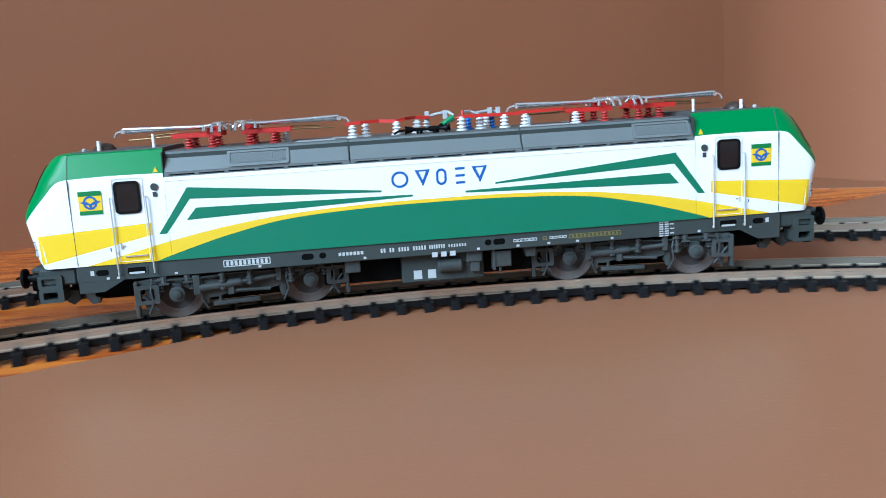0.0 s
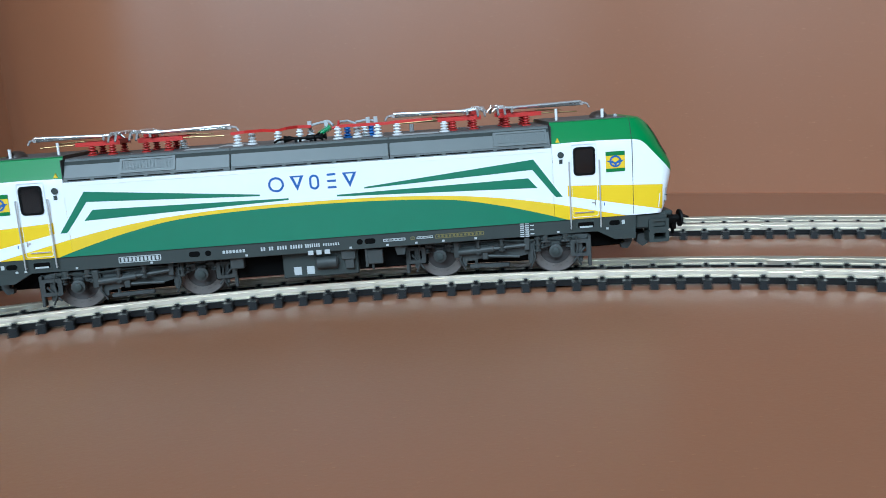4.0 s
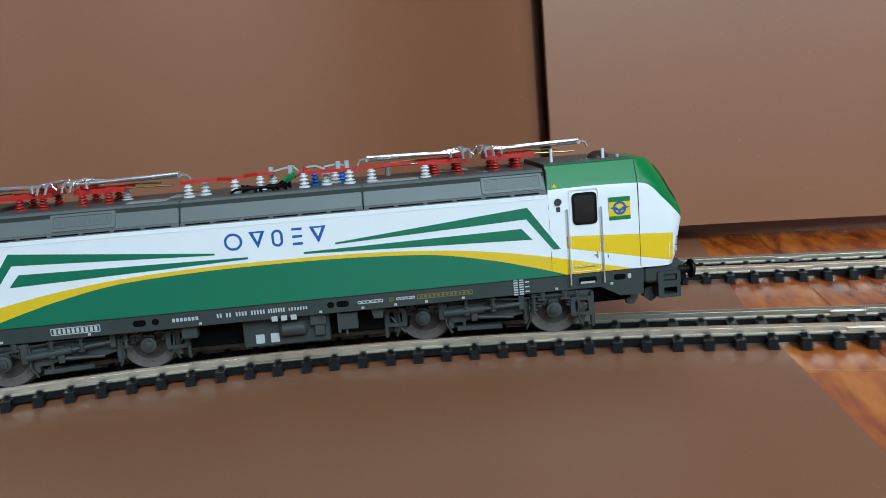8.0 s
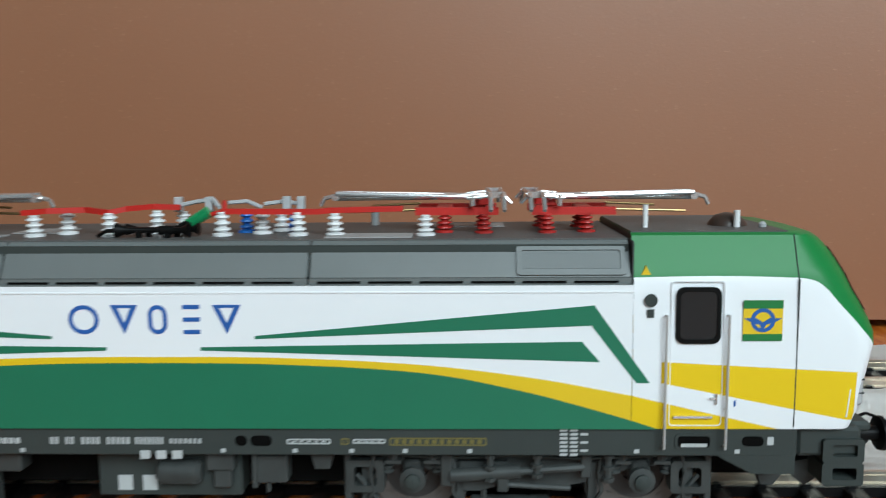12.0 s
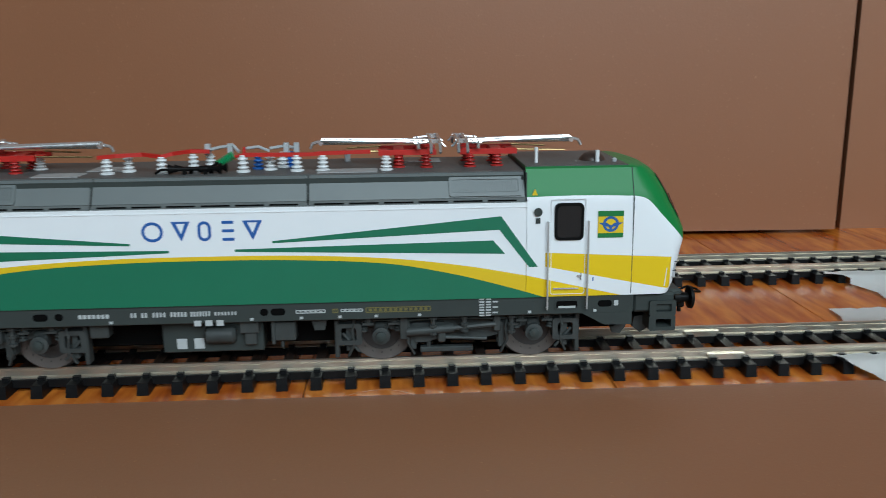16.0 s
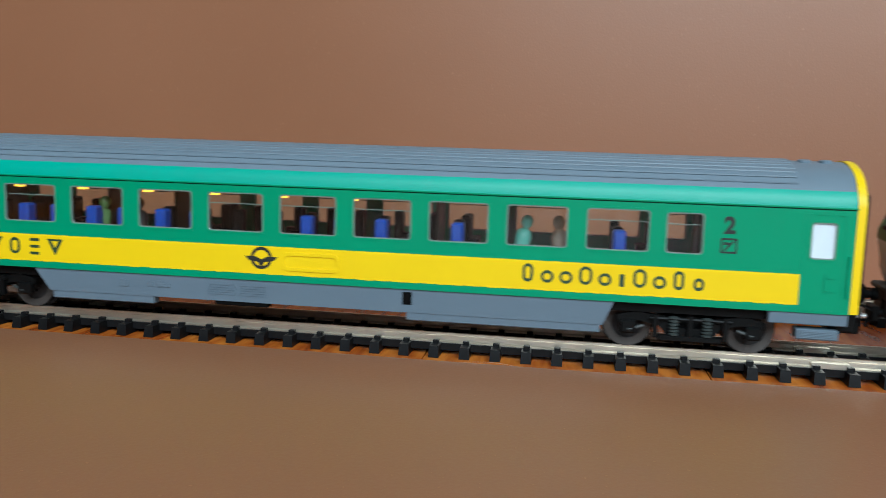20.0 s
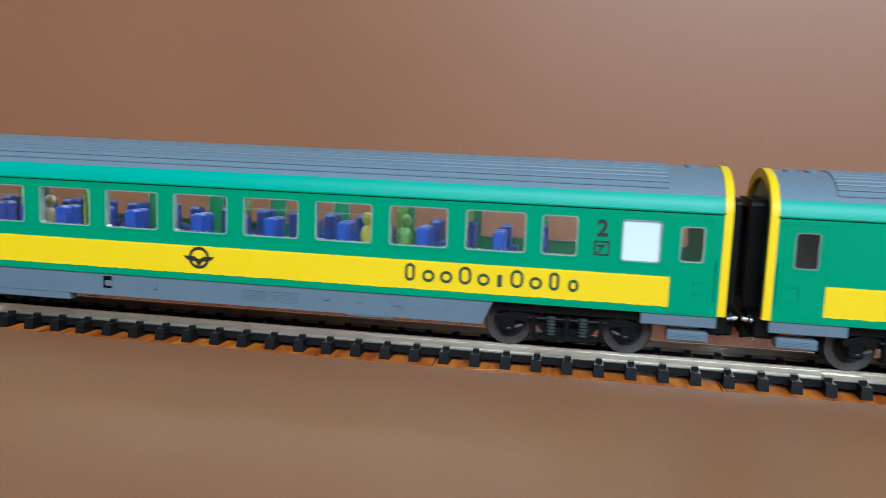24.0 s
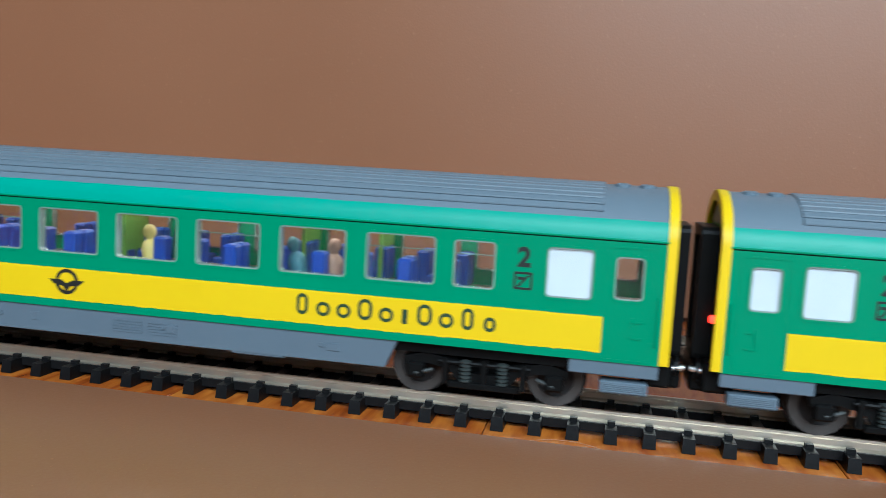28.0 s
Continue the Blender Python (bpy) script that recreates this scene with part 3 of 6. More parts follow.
def engine_body():
    # side panels between the cabs
    for s in (-1, 1):
        bm = box(B(), -69.4, 69.4, s * 15.6, s * 17.3, 16.4, 37.6)
        part("side_panel", bm, WHITE, engine, "white panel with green and yellow stripes")
    part("inner_block", box(B(), -69, 69, -15, 15, 14, 43.2), SOLE, engine)
    for e in (1, -1):
        bm = B()
        rows = []
        for z, xn, w, rc in LEVELS:
            h = half_outline(xn, w, rc)
            full = h + [(x, -y) for x, y in h[-2::-1]]
            rows.append([bm.verts.new((e * x, y, z)) for x, y in full])
        for a, b in zip(rows, rows[1:]):
            for i in range(len(a) - 1):
                bm.faces.new((a[i], a[i + 1], b[i + 1], b[i]))
        bm.faces.new(rows[-1])
        bm.faces.new(rows[0][::-1])
        bmesh.ops.recalc_face_normals(bm, faces=bm.faces)
        cab = part("cab", bm, CAB, engine, "white cab with a green hood and yellow band", smooth=32)
        # seam round the cab front, door rails, windows, lights
        for s in (-1, 1):
            y = s * 17.3
            part("seam", box(B(), e * 92.74, e * 92.9, y - s * 0.3, y + s * 0.03, 16.8, 38.4), SOLE, cab)
            part("seam", rod(B(), (e * 92.82, s * 16.88, 38.4), (e * 92.82, s * 14.3, 44.45), 0.1, n=5), SOLE, cab)
            xs = (76.0, 81.4)
            frame_o, frame_i = round_rect(xs[0] - 0.5, xs[1] + 0.5, 29.1, 37.3, 1.1), round_rect(xs[0] + 0.1, xs[1] - 0.1, 29.75, 36.65, 0.8)
            flip = lambda pts: [(e * px, pz) for px, pz in pts]
            part("window_gasket", ring(B(), flip(frame_o), flip(frame_i), y - s * 0.2, y + s * 0.22), BLACK, cab, "black rubber window gasket")
            part("window", prism(B(), flip(frame_i), y - s * 0.1, y + s * 0.06), SMOKED_PANE, cab, "dark side window")
            for x in (74.1, 82.9):
                bm = rod(B(), (e * x, y + s * 0.7, 13.6), (e * x, y + s * 0.7, 33.4), 0.2, n=6)
                for z in (13.9, 19.5, 33.2):
                    rod(bm, (e * x, y - s * 0.2, z), (e * x, y + s * 0.75, z), 0.16, n=6)
                part("handrail", bm, HANDRAIL, cab, "thin grey metal handrail", smooth=50)
            bm = rod(B(), (e * 100.3, y - s * 0.2, 18.2), (e * 101.3, y - s * 0.35, 28.0), 0.19, n=6)
            part("handrail", bm, INSUL, cab, "short white handrail", smooth=50)
            part("door_outline", ring(B(), flip(round_rect(74.8, 82.4, 16.9, 38.2, 0.5)), flip(round_rect(74.92, 82.28, 17.02, 38.08, 0.5)), y - s * 0.1, y + s * 0.04), WHITE, cab)
            part("door_handle", tube(box(B(), e * 80.6, e * 81.6, y, y + s * 0.35, 20.9, 21.2), [(e * 81.5, y + s * 0.3, 21.8), (e * 81.5, y + s * 0.3, 20.2)], 0.14), CHROME, cab)
            part("door_step", box(B(), e * 75.4, e * 81.0, y, y + s * 0.4, 18.15, 18.45), CHROME, cab)
            part("vent", lathe(B(), [(0.95, 0), (0.95, 0.12), (0.6, 0.2)], (e * 71.9, y - (0.05 if s > 0 else 0.15), 35.4), "Y", 12), SOLE, cab)
            part("label_plate", box(B(), e * 71.4, e * 72.4, y, y + s * 0.05, 32.9, 34.1), SOLE, cab)
            # badge: yellow field between green bars with a blue ring and wings
            bm = box(B(), e * 85.0, e * 90.6, y, y + s * 0.05, 29.5, 35.4)
            badge = part("badge", bm, YELLOW, cab, "small yellow badge with a blue winged ring")
            part("badge_bar", box(B(), e * 85.0, e * 90.6, y, y + s * 0.09, 34.2, 35.4), HOOD, badge)
            part("badge_bar", box(B(), e * 85.0, e * 90.6, y, y + s * 0.09, 29.5, 30.5), HOOD, badge)
            cx = 87.8
            circ = lambda r: [(e * cx + r * math.cos(2 * math.pi * k / 20), 32.5 + r * math.sin(2 * math.pi * k / 20)) for k in range(20)]
            part("badge_ring", ring(B(), circ(1.75), circ(1.2), y, y + s * 0.09), INK_BLUE, badge)
            wing = [(-2.7, 32.8), (-0.9, 32.8), (0, 32.2), (0.9, 32.8), (2.7, 32.8), (1.5, 32.1), (0.5, 31.9), (0, 30.9), (-0.5, 31.9), (-1.5, 32.1)]
            part("badge_wing", prism(B(), [(e * cx + px, pz) for px, pz in wing], y, y + s * 0.1), INK_BLUE, badge)
            part("small_mark", box(B(), e * 84.1, e * 84.4, y, y + s * 0.04, 19.8, 20.7), INK_BLUE, cab)
            part("warning_mark", prism(B(), [(e * 70.6, 39.0), (e * 71.9, 39.0), (e * 71.25, 40.3)], s * 16.0, s * 16.72), YELLOW, cab)
            # headlight cluster set in the corner of the front
            light = part("headlight", box(B(), e * 100.4, e * 102.9, s * 12.4, s * 16.15, 18.9, 26.1, 0.7), SOLE, cab, "dark headlight cluster with pale lenses")
            part("lamp_lens", box(B(), e * 101.0, e * 103.1, s * 12.9, s * 16.3, 19.5, 25.6, 0.45), GREYFIT, light, "pale lamp lens")
            for z in (21.5, 23.5):
                part("lens_divider", box(B(), e * 100.9, e * 103.15, s * 12.8, s * 16.34, z - 0.1, z + 0.1), SOLE, light)
        # windscreen, wrapped round the front, and the wiper under it
        bm = B()
        rows = []
        for z in (33.0, 34.4, 36.5, 38.4, 40.0, 41.4, 42.2):
            k = max(i for i in range(len(LEVELS) - 1) if LEVELS[i][0] <= z)
            t = (z - LEVELS[k][0]) / (LEVELS[k + 1][0] - LEVELS[k][0])
            xn, w, rc = (LEVELS[k][i] * (1 - t) + LEVELS[k + 1][i] * t for i in (1, 2, 3))
            h = half_outline(xn, w, rc)[-5:]
            full = h + [(x, -y) for x, y in h[-2::-1]]
            rows.append([bm.verts.new((e * (x + 0.22), y * 1.008, z)) for x, y in full])
        for a, b in zip(rows, rows[1:]):
            for i in range(len(a) - 1):
                bm.faces.new((a[i], a[i + 1], b[i + 1], b[i]))
        bmesh.ops.solidify(bm, geom=bm.faces[:], thickness=0.2)
        bmesh.ops.recalc_face_normals(bm, faces=bm.faces)
        part("windscreen", bm, SMOKED_PANE, cab, "dark windscreen wrapped round the front", smooth=40)
        for q in (-1, 1):
            part("wiper", tube(box(B(), e * 105.0, e * 106.1, q * 5.2, q * 7.6, 30.6, 31.6), [(e * 106.0, q * 6.4, 31.2), (e * 105.2, q * 7.2, 33.6), (e * 103.4, q * 7.0, 37.4)], 0.1), BLACK, cab, "thin black wiper")
        part("cab_roof", prism(B(), [(e * 69.6, 43.2), (e * 92.6, 43.6), (e * 92.2, 44.95), (e * 69.6, 44.95)], -13.5, 13.5), DECK, engine, "grey cab roof")
        part("cab_roof_line", box(B(), e * 69.25, e * 69.5, -16.7, 16.7, 38.2, 43.8), SOLE, engine)
        post = part("post", rod(B(), (e * 72.8, -8, 44.6), (e * 72.8, -8, 48.4), 0.42, n=8), INSUL, engine, smooth=50)
        part("post", rod(B(), (e * 86.6, -8, 44.6), (e * 86.6, -8, 47.5), 0.5, n=8), INSUL, engine, smooth=50)
        part("aerial_dome", lathe(B(), [(3.1, 0), (2.8, 0.9), (1.9, 1.9), (0.5, 2.3)], (e * 86.2, -4.6, 44.6), "Z", 14), DOME, engine, "small dark brown aerial dome", smooth=50)
        part("horn", lathe(B(), [(0.5, 0), (0.6, 0.9), (0.25, 1.2)], (e * 90.4, -8.2, 44.6), "Z", 10), GREYFIT, engine, smooth=50)


SMOKED_PANE = material("dark_pane", (0.007, 0.007, 0.008), 0.08, rgb2=(0.012, 0.011, 0.011), scale=120, spec=0.4)
engine_body()


def curve_line(pts, n=40):
    """Smooth line through (x, z), mirrored about x = 0."""
    xs, zs = [p[0] for p in pts], [p[1] for p in pts]
    out = []
    for i in range(-n, n + 1):
        x = xs[-1] * i / n
        a = abs(x)
        k = max(0, min(len(xs) - 2, sum(1 for q in xs if q <= a) - 1))
        t = (a - xs[k]) / (xs[k + 1] - xs[k])
        m0 = (zs[k + 1] - zs[k - 1]) / (xs[k + 1] - xs[k - 1]) if k > 0 else 0.0
        m1 = (zs[k + 2] - zs[k]) / (xs[k + 2] - xs[k]) if k + 2 < len(xs) else (zs[k + 1] - zs[k]) / (xs[k + 1] - xs[k])
        h = xs[k + 1] - xs[k]
        out.append((x, zs[k] * (2 * t ** 3 - 3 * t * t + 1) + m0 * h * (t ** 3 - 2 * t * t + t) + zs[k + 1] * (3 * t * t - 2 * t ** 3) + m1 * h * (t ** 3 - t * t)))
    return out


def letter_bars(name, x0, x1, z0, z1, count, y, s, mat, parent, widths=None, weight=0.5):
    """Lettering as plain bars, one for each letter."""
    w = (x1 - x0) / count
    for i in range(count):
        c = x0 + w * (i + 0.5)
        top = z1 if widths is None else z0 + (z1 - z0) * widths[i]
        part(name, prism(B(), round_rect(c - w * weight / 2, c + w * weight / 2, z0, top, w * weight * 0.2, 2), y, y + s * 0.06), mat, parent)


def word_shapes(shapes, x0, z0, h, stroke, y, s, mat, parent):
    """A trade name as a row of plain shapes: (kind, offset, width, height) for each, along x from x0."""
    for kind, dx, w, k in shapes:
        a, b, t = x0 + dx, x0 + dx + w, z0 + h * k
        q = stroke
        if kind == "ring":
            bm = ring(B(), round_rect(a, b, z0, t, min(w, t - z0) * 0.498, 5), round_rect(a + q, b - q, z0 + q, t - q, min(w, t - z0) * 0.498 - q, 5), y, y + s * 0.06)
        elif kind == "wedge":
            m = (a + b) / 2
            bm = ring(B(), [(a, t), (m, z0), (b, t)], [(a + 1.7 * q, t - q * 0.7), (m, z0 + 2.6 * q), (b - 1.7 * q, t - q * 0.7)], y, y + s * 0.06)
        elif kind == "rows":
            bm = B()
            for n in range(3):
                zc = z0 + (t - z0 - q) * n / 2
                box(bm, a, b, y, y + s * 0.06, zc, zc + q)
        else:
            bm = prism(B(), round_rect(a, b, z0, t, w * 0.2, 2), y, y + s * 0.06)
        part("letter_shape", bm, mat, parent)


WORD_SHORT = [("ring", 0.0, 4.5, 1), ("wedge", 6.2, 4.0, 1), ("ring", 11.7, 2.8, 1), ("rows", 16.8, 2.5, 1), ("wedge", 21.1, 4.2, 1)]
WORD_LONG = [("ring", 0.0, 2.6, 1), ("ring", 4.4, 3.2, 0.68), ("ring", 8.9, 3.2, 0.68), ("ring", 13.6, 3.2, 1), ("ring", 18.2, 3.2, 0.68), ("bar", 23.2, 1.2, 0.68), ("ring", 26.4, 3.2, 1), ("ring", 31.0, 3.2, 0.68), ("ring", 35.8, 2.5, 1), ("ring", 40.4, 2.5, 0.68)]


def engine_livery():
    top = curve_line([(0, 27.2), (20, 27.0), (40, 25.9), (56, 23.9), (69.4, 21.4)])
    mid = curve_line([(0, 26.3), (20, 26.0), (40, 24.7), (54, 22.0), (63, 19.6), (69.4, 17.7)])
    bot = [(x, 16.38) for x, z in mid]
    for s in (-1, 1):
        y = s * 17.3
        part("green_field", strip(B(), bot, mid, y, y + s * 0.05), GREEN, engine, "green curved lower field", smooth=30)
        part("yellow_sweep", strip(B(), mid, top, y, y + s * 0.07), YELLOW, engine, "yellow curved sweep", smooth=30)
        for e in (-1, 1):
            part("green_stripe", prism(B(), [(e * x, z) for x, z in ((14.9, 30.3), (63.9, 34.7), (69.4, 26.9), (69.4, 24.1), (63.5, 31.75), (14.9, 29.85))], y, y + s * 0.06), GREEN, engine)
            part("green_stripe", prism(B(), [(e * x, z) for x, z in ((69.4, 26.9), (72.0, 23.3), (70.1, 23.3), (69.4, 24.1))], y, y + s * 0.06), GREEN, engine)
            part("green_stripe", prism(B(), [(e * x, z) for x, z in ((6.9, 28.65), (62.2, 29.4), (64.8, 26.4), (6.9, 28.15))], y, y + s * 0.06), GREEN, engine)
            part("green_corner", prism(B(), [(e * x, z) for x, z in ((69.4, 16.38), (69.4, 17.7), (73.4, 16.38))], y, y + s * 0.05), GREEN, engine)
        part("ridge", box(B(), -69.4, 69.4, y, y + s * 0.12, 36.55, 36.75), WHITE, engine)
        word_shapes(WORD_SHORT, -12.3, 30.6, 4.3, 0.62, y, s, INK_BLUE, engine)
        # solebar print
        ys = s * 16.9
        letter_bars("print_bar", -27.5, -20.8, 13.9, 14.8, 7, ys, s, INK_WHITE, engine, weight=0.72)
        for a, b, k in ((-16.5, -15.0, 2), (-14.2, -12.7, 2), (-11.8, -8.8, 4), (-8.0, -4.3, 5), (-3.7, 0.7, 7)):
            letter_bars("print_bar", a, b, 13.85, 14.95, k, ys, s, INK_WHITE, engine, weight=0.6)
        letter_bars("print_bar", 1.4, 6.4, 13.95, 14.75, 7, ys, s, INK_WHITE, engine, weight=0.55)
        for x0, x1, z0, z1, mt in ((-57, -45, 13.4, 15.2, INK_WHITE), (19, 25.5, 13.9, 14.7, INK_WHITE), (27, 28.2, 13.8, 14.8, INK_YELLOW), (28.8, 33.6, 14.0, 14.7, INK_WHITE), (34.2, 48.5, 13.7, 14.9, INK_YELLOW)):
            part("print_plate", ring(B(), round_rect(x0, x1, z0, z1, 0.15, 1), round_rect(x0 + 0.2, x1 - 0.2, z0 + 0.2, z1 - 0.2, 0.1, 1), ys, ys + s * 0.05), mt, engine)
            letter_bars("print_bar", x0 + 0.5, x1 - 0.5, z0 + 0.3, z1 - 0.3, max(1, int((x1 - x0) / 1.1)), ys, s, mt, engine, weight=0.62)
        for x in (-2.2, 0.2, 2.6):
            part("print_square", box(B(), x - 0.75, x + 0.75, ys, ys + s * 0.05, 11.6, 12.9 if x else 13.6), INK_WHITE, engine)
        for i in range(7):
            for j in range(2 + (i % 2)):
                part("print_square", box(B(), 59.2 + 1.5 * j, 60.3 + 1.5 * j, ys, ys + s * 0.05, 12.2 + 0.62 * i, 12.55 + 0.62 * i), INK_WHITE, engine)
        for x in (-86, -83.5, -69, -47.8, -20.6, 20.2, 28.6, 36.5, 46, 70.4, 85, 9.5):
            part("print_square", box(B(), x - 0.36, x + 0.36, ys, ys + s * 0.05, 12.6, 13.2), INK_WHITE, engine)


def engine_frame():
    for s in (-1, 1):
        bm = box(B(), -93.6, 93.6, s * 14.5, s * 16.9, 12.2, 16.45, 0.15)
        sole = part("solebar", bm, SOLE, engine, "dark grey solebar with white print")
        for e in (-1, 1):
            part("apron", prism(B(), [(e * x, z) for x, z in ((82.0, 12.3), (93.4, 12.3), (93.4, 9.4), (87.2, 9.5))], s * 13.5, s * 16.85), SOLE, engine, "dark grey apron")
            part("coupling_box", ring(B(), [(e * a, z) for a, z in round_rect(75.9, 81.4, 13.2, 15.6, 0.6, 2)], [(e * a, z) for a, z in round_rect(76.3, 81.0, 13.55, 15.25, 0.4, 2)], s * 16.8, s * 17.05), SOLE, engine)
            part("recess", prism(B(), [(e * a, z) for a, z in round_rect(76.3, 81.0, 13.55, 15.25, 0.4, 2)], s * 16.8, s * 16.93), SLOT, engine)
            part("recess_bar", box(B(), e * 76.8, e * 80.6, s * 16.9, s * 17.0, 13.6, 14.1), INK_WHITE, engine)
            part("recess", prism(B(), [(e * a, z) for a, z in round_rect(85.6, 88.8, 13.7, 15.2, 0.7, 3)], s * 16.8, s * 16.94), SLOT, engine)
            part("print_square", box(B(), e * 89.3, e * 90.2, s * 16.9, s * 16.95, 13.9, 15.1), INK_WHITE, engine)
        for x in (-35.4, 15.2, 12.2, -31.5):
            part("recess", prism(B(), round_rect(x - (1.6 if x in (-35.4, 15.2) else 0.9), x + (1.6 if x in (-35.4, 15.2) else 0.9), 13.6, 15.2, 0.75, 4), s * 16.8, s * 16.94), SLOT, engine)
    for e in (-1, 1):
        # end block with step boxes, plough, buffers and coupling
        part("end_beam", box(B(), e * 93.9, e * 103.2, -16.2, 16.2, 11.9, 16.3, 0.5), SOLE, engine, "dark grey end beam")
        part("end_shelf", box(B(), e * 99.5, e * 105.4, -14.6, 14.6, 15.0, 16.6, 0.5), SOLE, engine)
        for s in (-1, 1):
            for z in (7.7, 11.2):
                bm = ring(B(), [(e * a, b) for a, b in round_rect(97.4, 103.4, z, z + 3.5, 0.3, 1)], [(e * a, b) for a, b in round_rect(98.9, 102.4, z + 0.9, z + 2.7, 0.2, 1)], s * 11.5, s * 16.9)
                part("step_box", bm, SOLE, engine, "dark grey step box")
            part("step_back", box(B(), e * 97.6, e * 103.2, s * 10.8, s * 11.4, 7.8, 14.4), SLOT, engine)
            part("buffer", lathe(B(), [(1.6, 0), (1.6, 1.6), (1.1, 1.7), (1.1, 3.4), (2.6, 3.6), (2.7, 4.2), (2.2, 4.5)] if e > 0 else [(2.2, -4.5), (2.7, -4.2), (2.6, -3.6), (1.1, -3.4), (1.1, -1.7), (1.6, -1.6), (1.6, 0)], (e * 104.8, s * 10.2, 13.4), "X", 14), BLACK, engine, "black round buffer", smooth=40)
        bm = box(B(), e * 90.0, e * 98.0, -9.0, 9.0, 8.4, 12.2, 0.4)
        part("coupling_pocket", bm, BLACK, engine)
        for q in (-1, 1):
            bm = prism(B(), [(e * x, z) for x, z in ((91.5, 9.6), (94.0, 9.6), (93.6, 7.0), (92.4, 5.4), (90.6, 5.6), (90.2, 7.0), (91.4, 7.4))], q * 9.4, q * 11.2)
            part("guard_iron", bm, GEAR, engine)
            part("guard_iron", prism(B(), [(e * x, z) for x, z in ((95.4, 9.6), (99.0, 10.2), (98.4, 6.8), (96.8, 5.8), (95.0, 7.2))], q * 9.0, q * 12.0), GEAR, engine)
            part("hose", tube(B(), [(e * 100.5, q * 6.0, 11.6), (e * 102.0, q * 6.2, 8.2), (e * 101.0, q * 6.0, 6.8), (e * 99.4, q * 5.6, 7.6)], 0.4), BLACK, engine)
        coupling = part("coupling", rod(B(), (e * 104, 0, 10.2), (e * 109.5, 0, 10.6), 1.0, n=8), BLACK, engine, "black hook and loop coupling", smooth=50)
        part("coupling_head", box(B(), e * 108.4, e * 110.2, -3.0, 3.0, 8.6, 12.4, 0.3), BLACK, coupling)
        part("loop", tube(B(), [(e * 109.8, -2.6, 11.2), (e * 112.6, -2.4, 12.4), (e * 114.6, -1.0, 11.9), (e * 114.6, 1.0, 11.9), (e * 112.6, 2.4, 12.4), (e * 109.8, 2.6, 11.2)], 0.28), BLACK, coupling)
        part("hook", tube(B(), [(e * 110, 0.6, 9.4), (e * 110.2, 0.6, 6.6)], 0.5), BLACK, coupling)
    # boxes between the bogies; black underframe blocks are added to fill shaded gaps
    part("underframe", box(B(), -32, 32, -8.5, 8.5, 4.6, 14.2, 0.3), SLOT, engine)
    # the same black fill for the shade beyond each bogie
    for e in (-1, 1):
        part("underframe", box(B(), e * 80, e * 92, -8.0, 8.0, 6.0, 14.2, 0.3), SLOT, engine)
    bm = box(B(), -11.0, 11.2, -13.5, 13.5, 4.4, 11.9, 0.3)
    part("equipment_box", bm, SOLE, engine, "dark grey underfloor equipment box")
    for s in (-1, 1):
        for x in (-6.8, -3.0):
            part("print_plate", box(B(), x - 1.1, x + 1.1, s * 13.5, s * 13.56, 5.3, 7.7), INK_WHITE, engine)
        part("air_tank", lathe(B(), [(1.3, -3.4), (1.9, -2.8), (1.9, 2.8), (1.3, 3.4)], (2.0, s * 14.2, 8.6), "X", 14), GEAR, engine, "grey air tank", smooth=40)
        bm = box(B(), 6.4, 10.6, s * 13.4, s * 15.6, 9.2, 12.4, 0.2)
        box(bm, 7.4, 10.0, s * 13.4, s * 15.2, 6.4, 9.3, 0.2)
        part("valve_box", bm, GEAR, engine)
        bm = box(B(), 13.9, 18.6, s * 12, s * 15.4, 7.2, 11.6, 0.25)
        box(bm, 13.4, 14.1, s * 12.5, s * 15.7, 6.6, 12.2)
        rod(bm, (15.5, s * 14.5, 7.3), (15.5, s * 14.5, 5.6), 0.35)
        part("sand_box", bm, GEAR, engine)
        part("bracket", box(B(), -26, -22, s * 12, s * 15.2, 8.8, 12.2, 0.2), GEAR, engine)
        part("bracket", prism(B(), [(22, 12.2), (25.6, 12.2), (25, 9.4), (22.8, 9.4)], s * 12, s * 15.2), GEAR, engine)


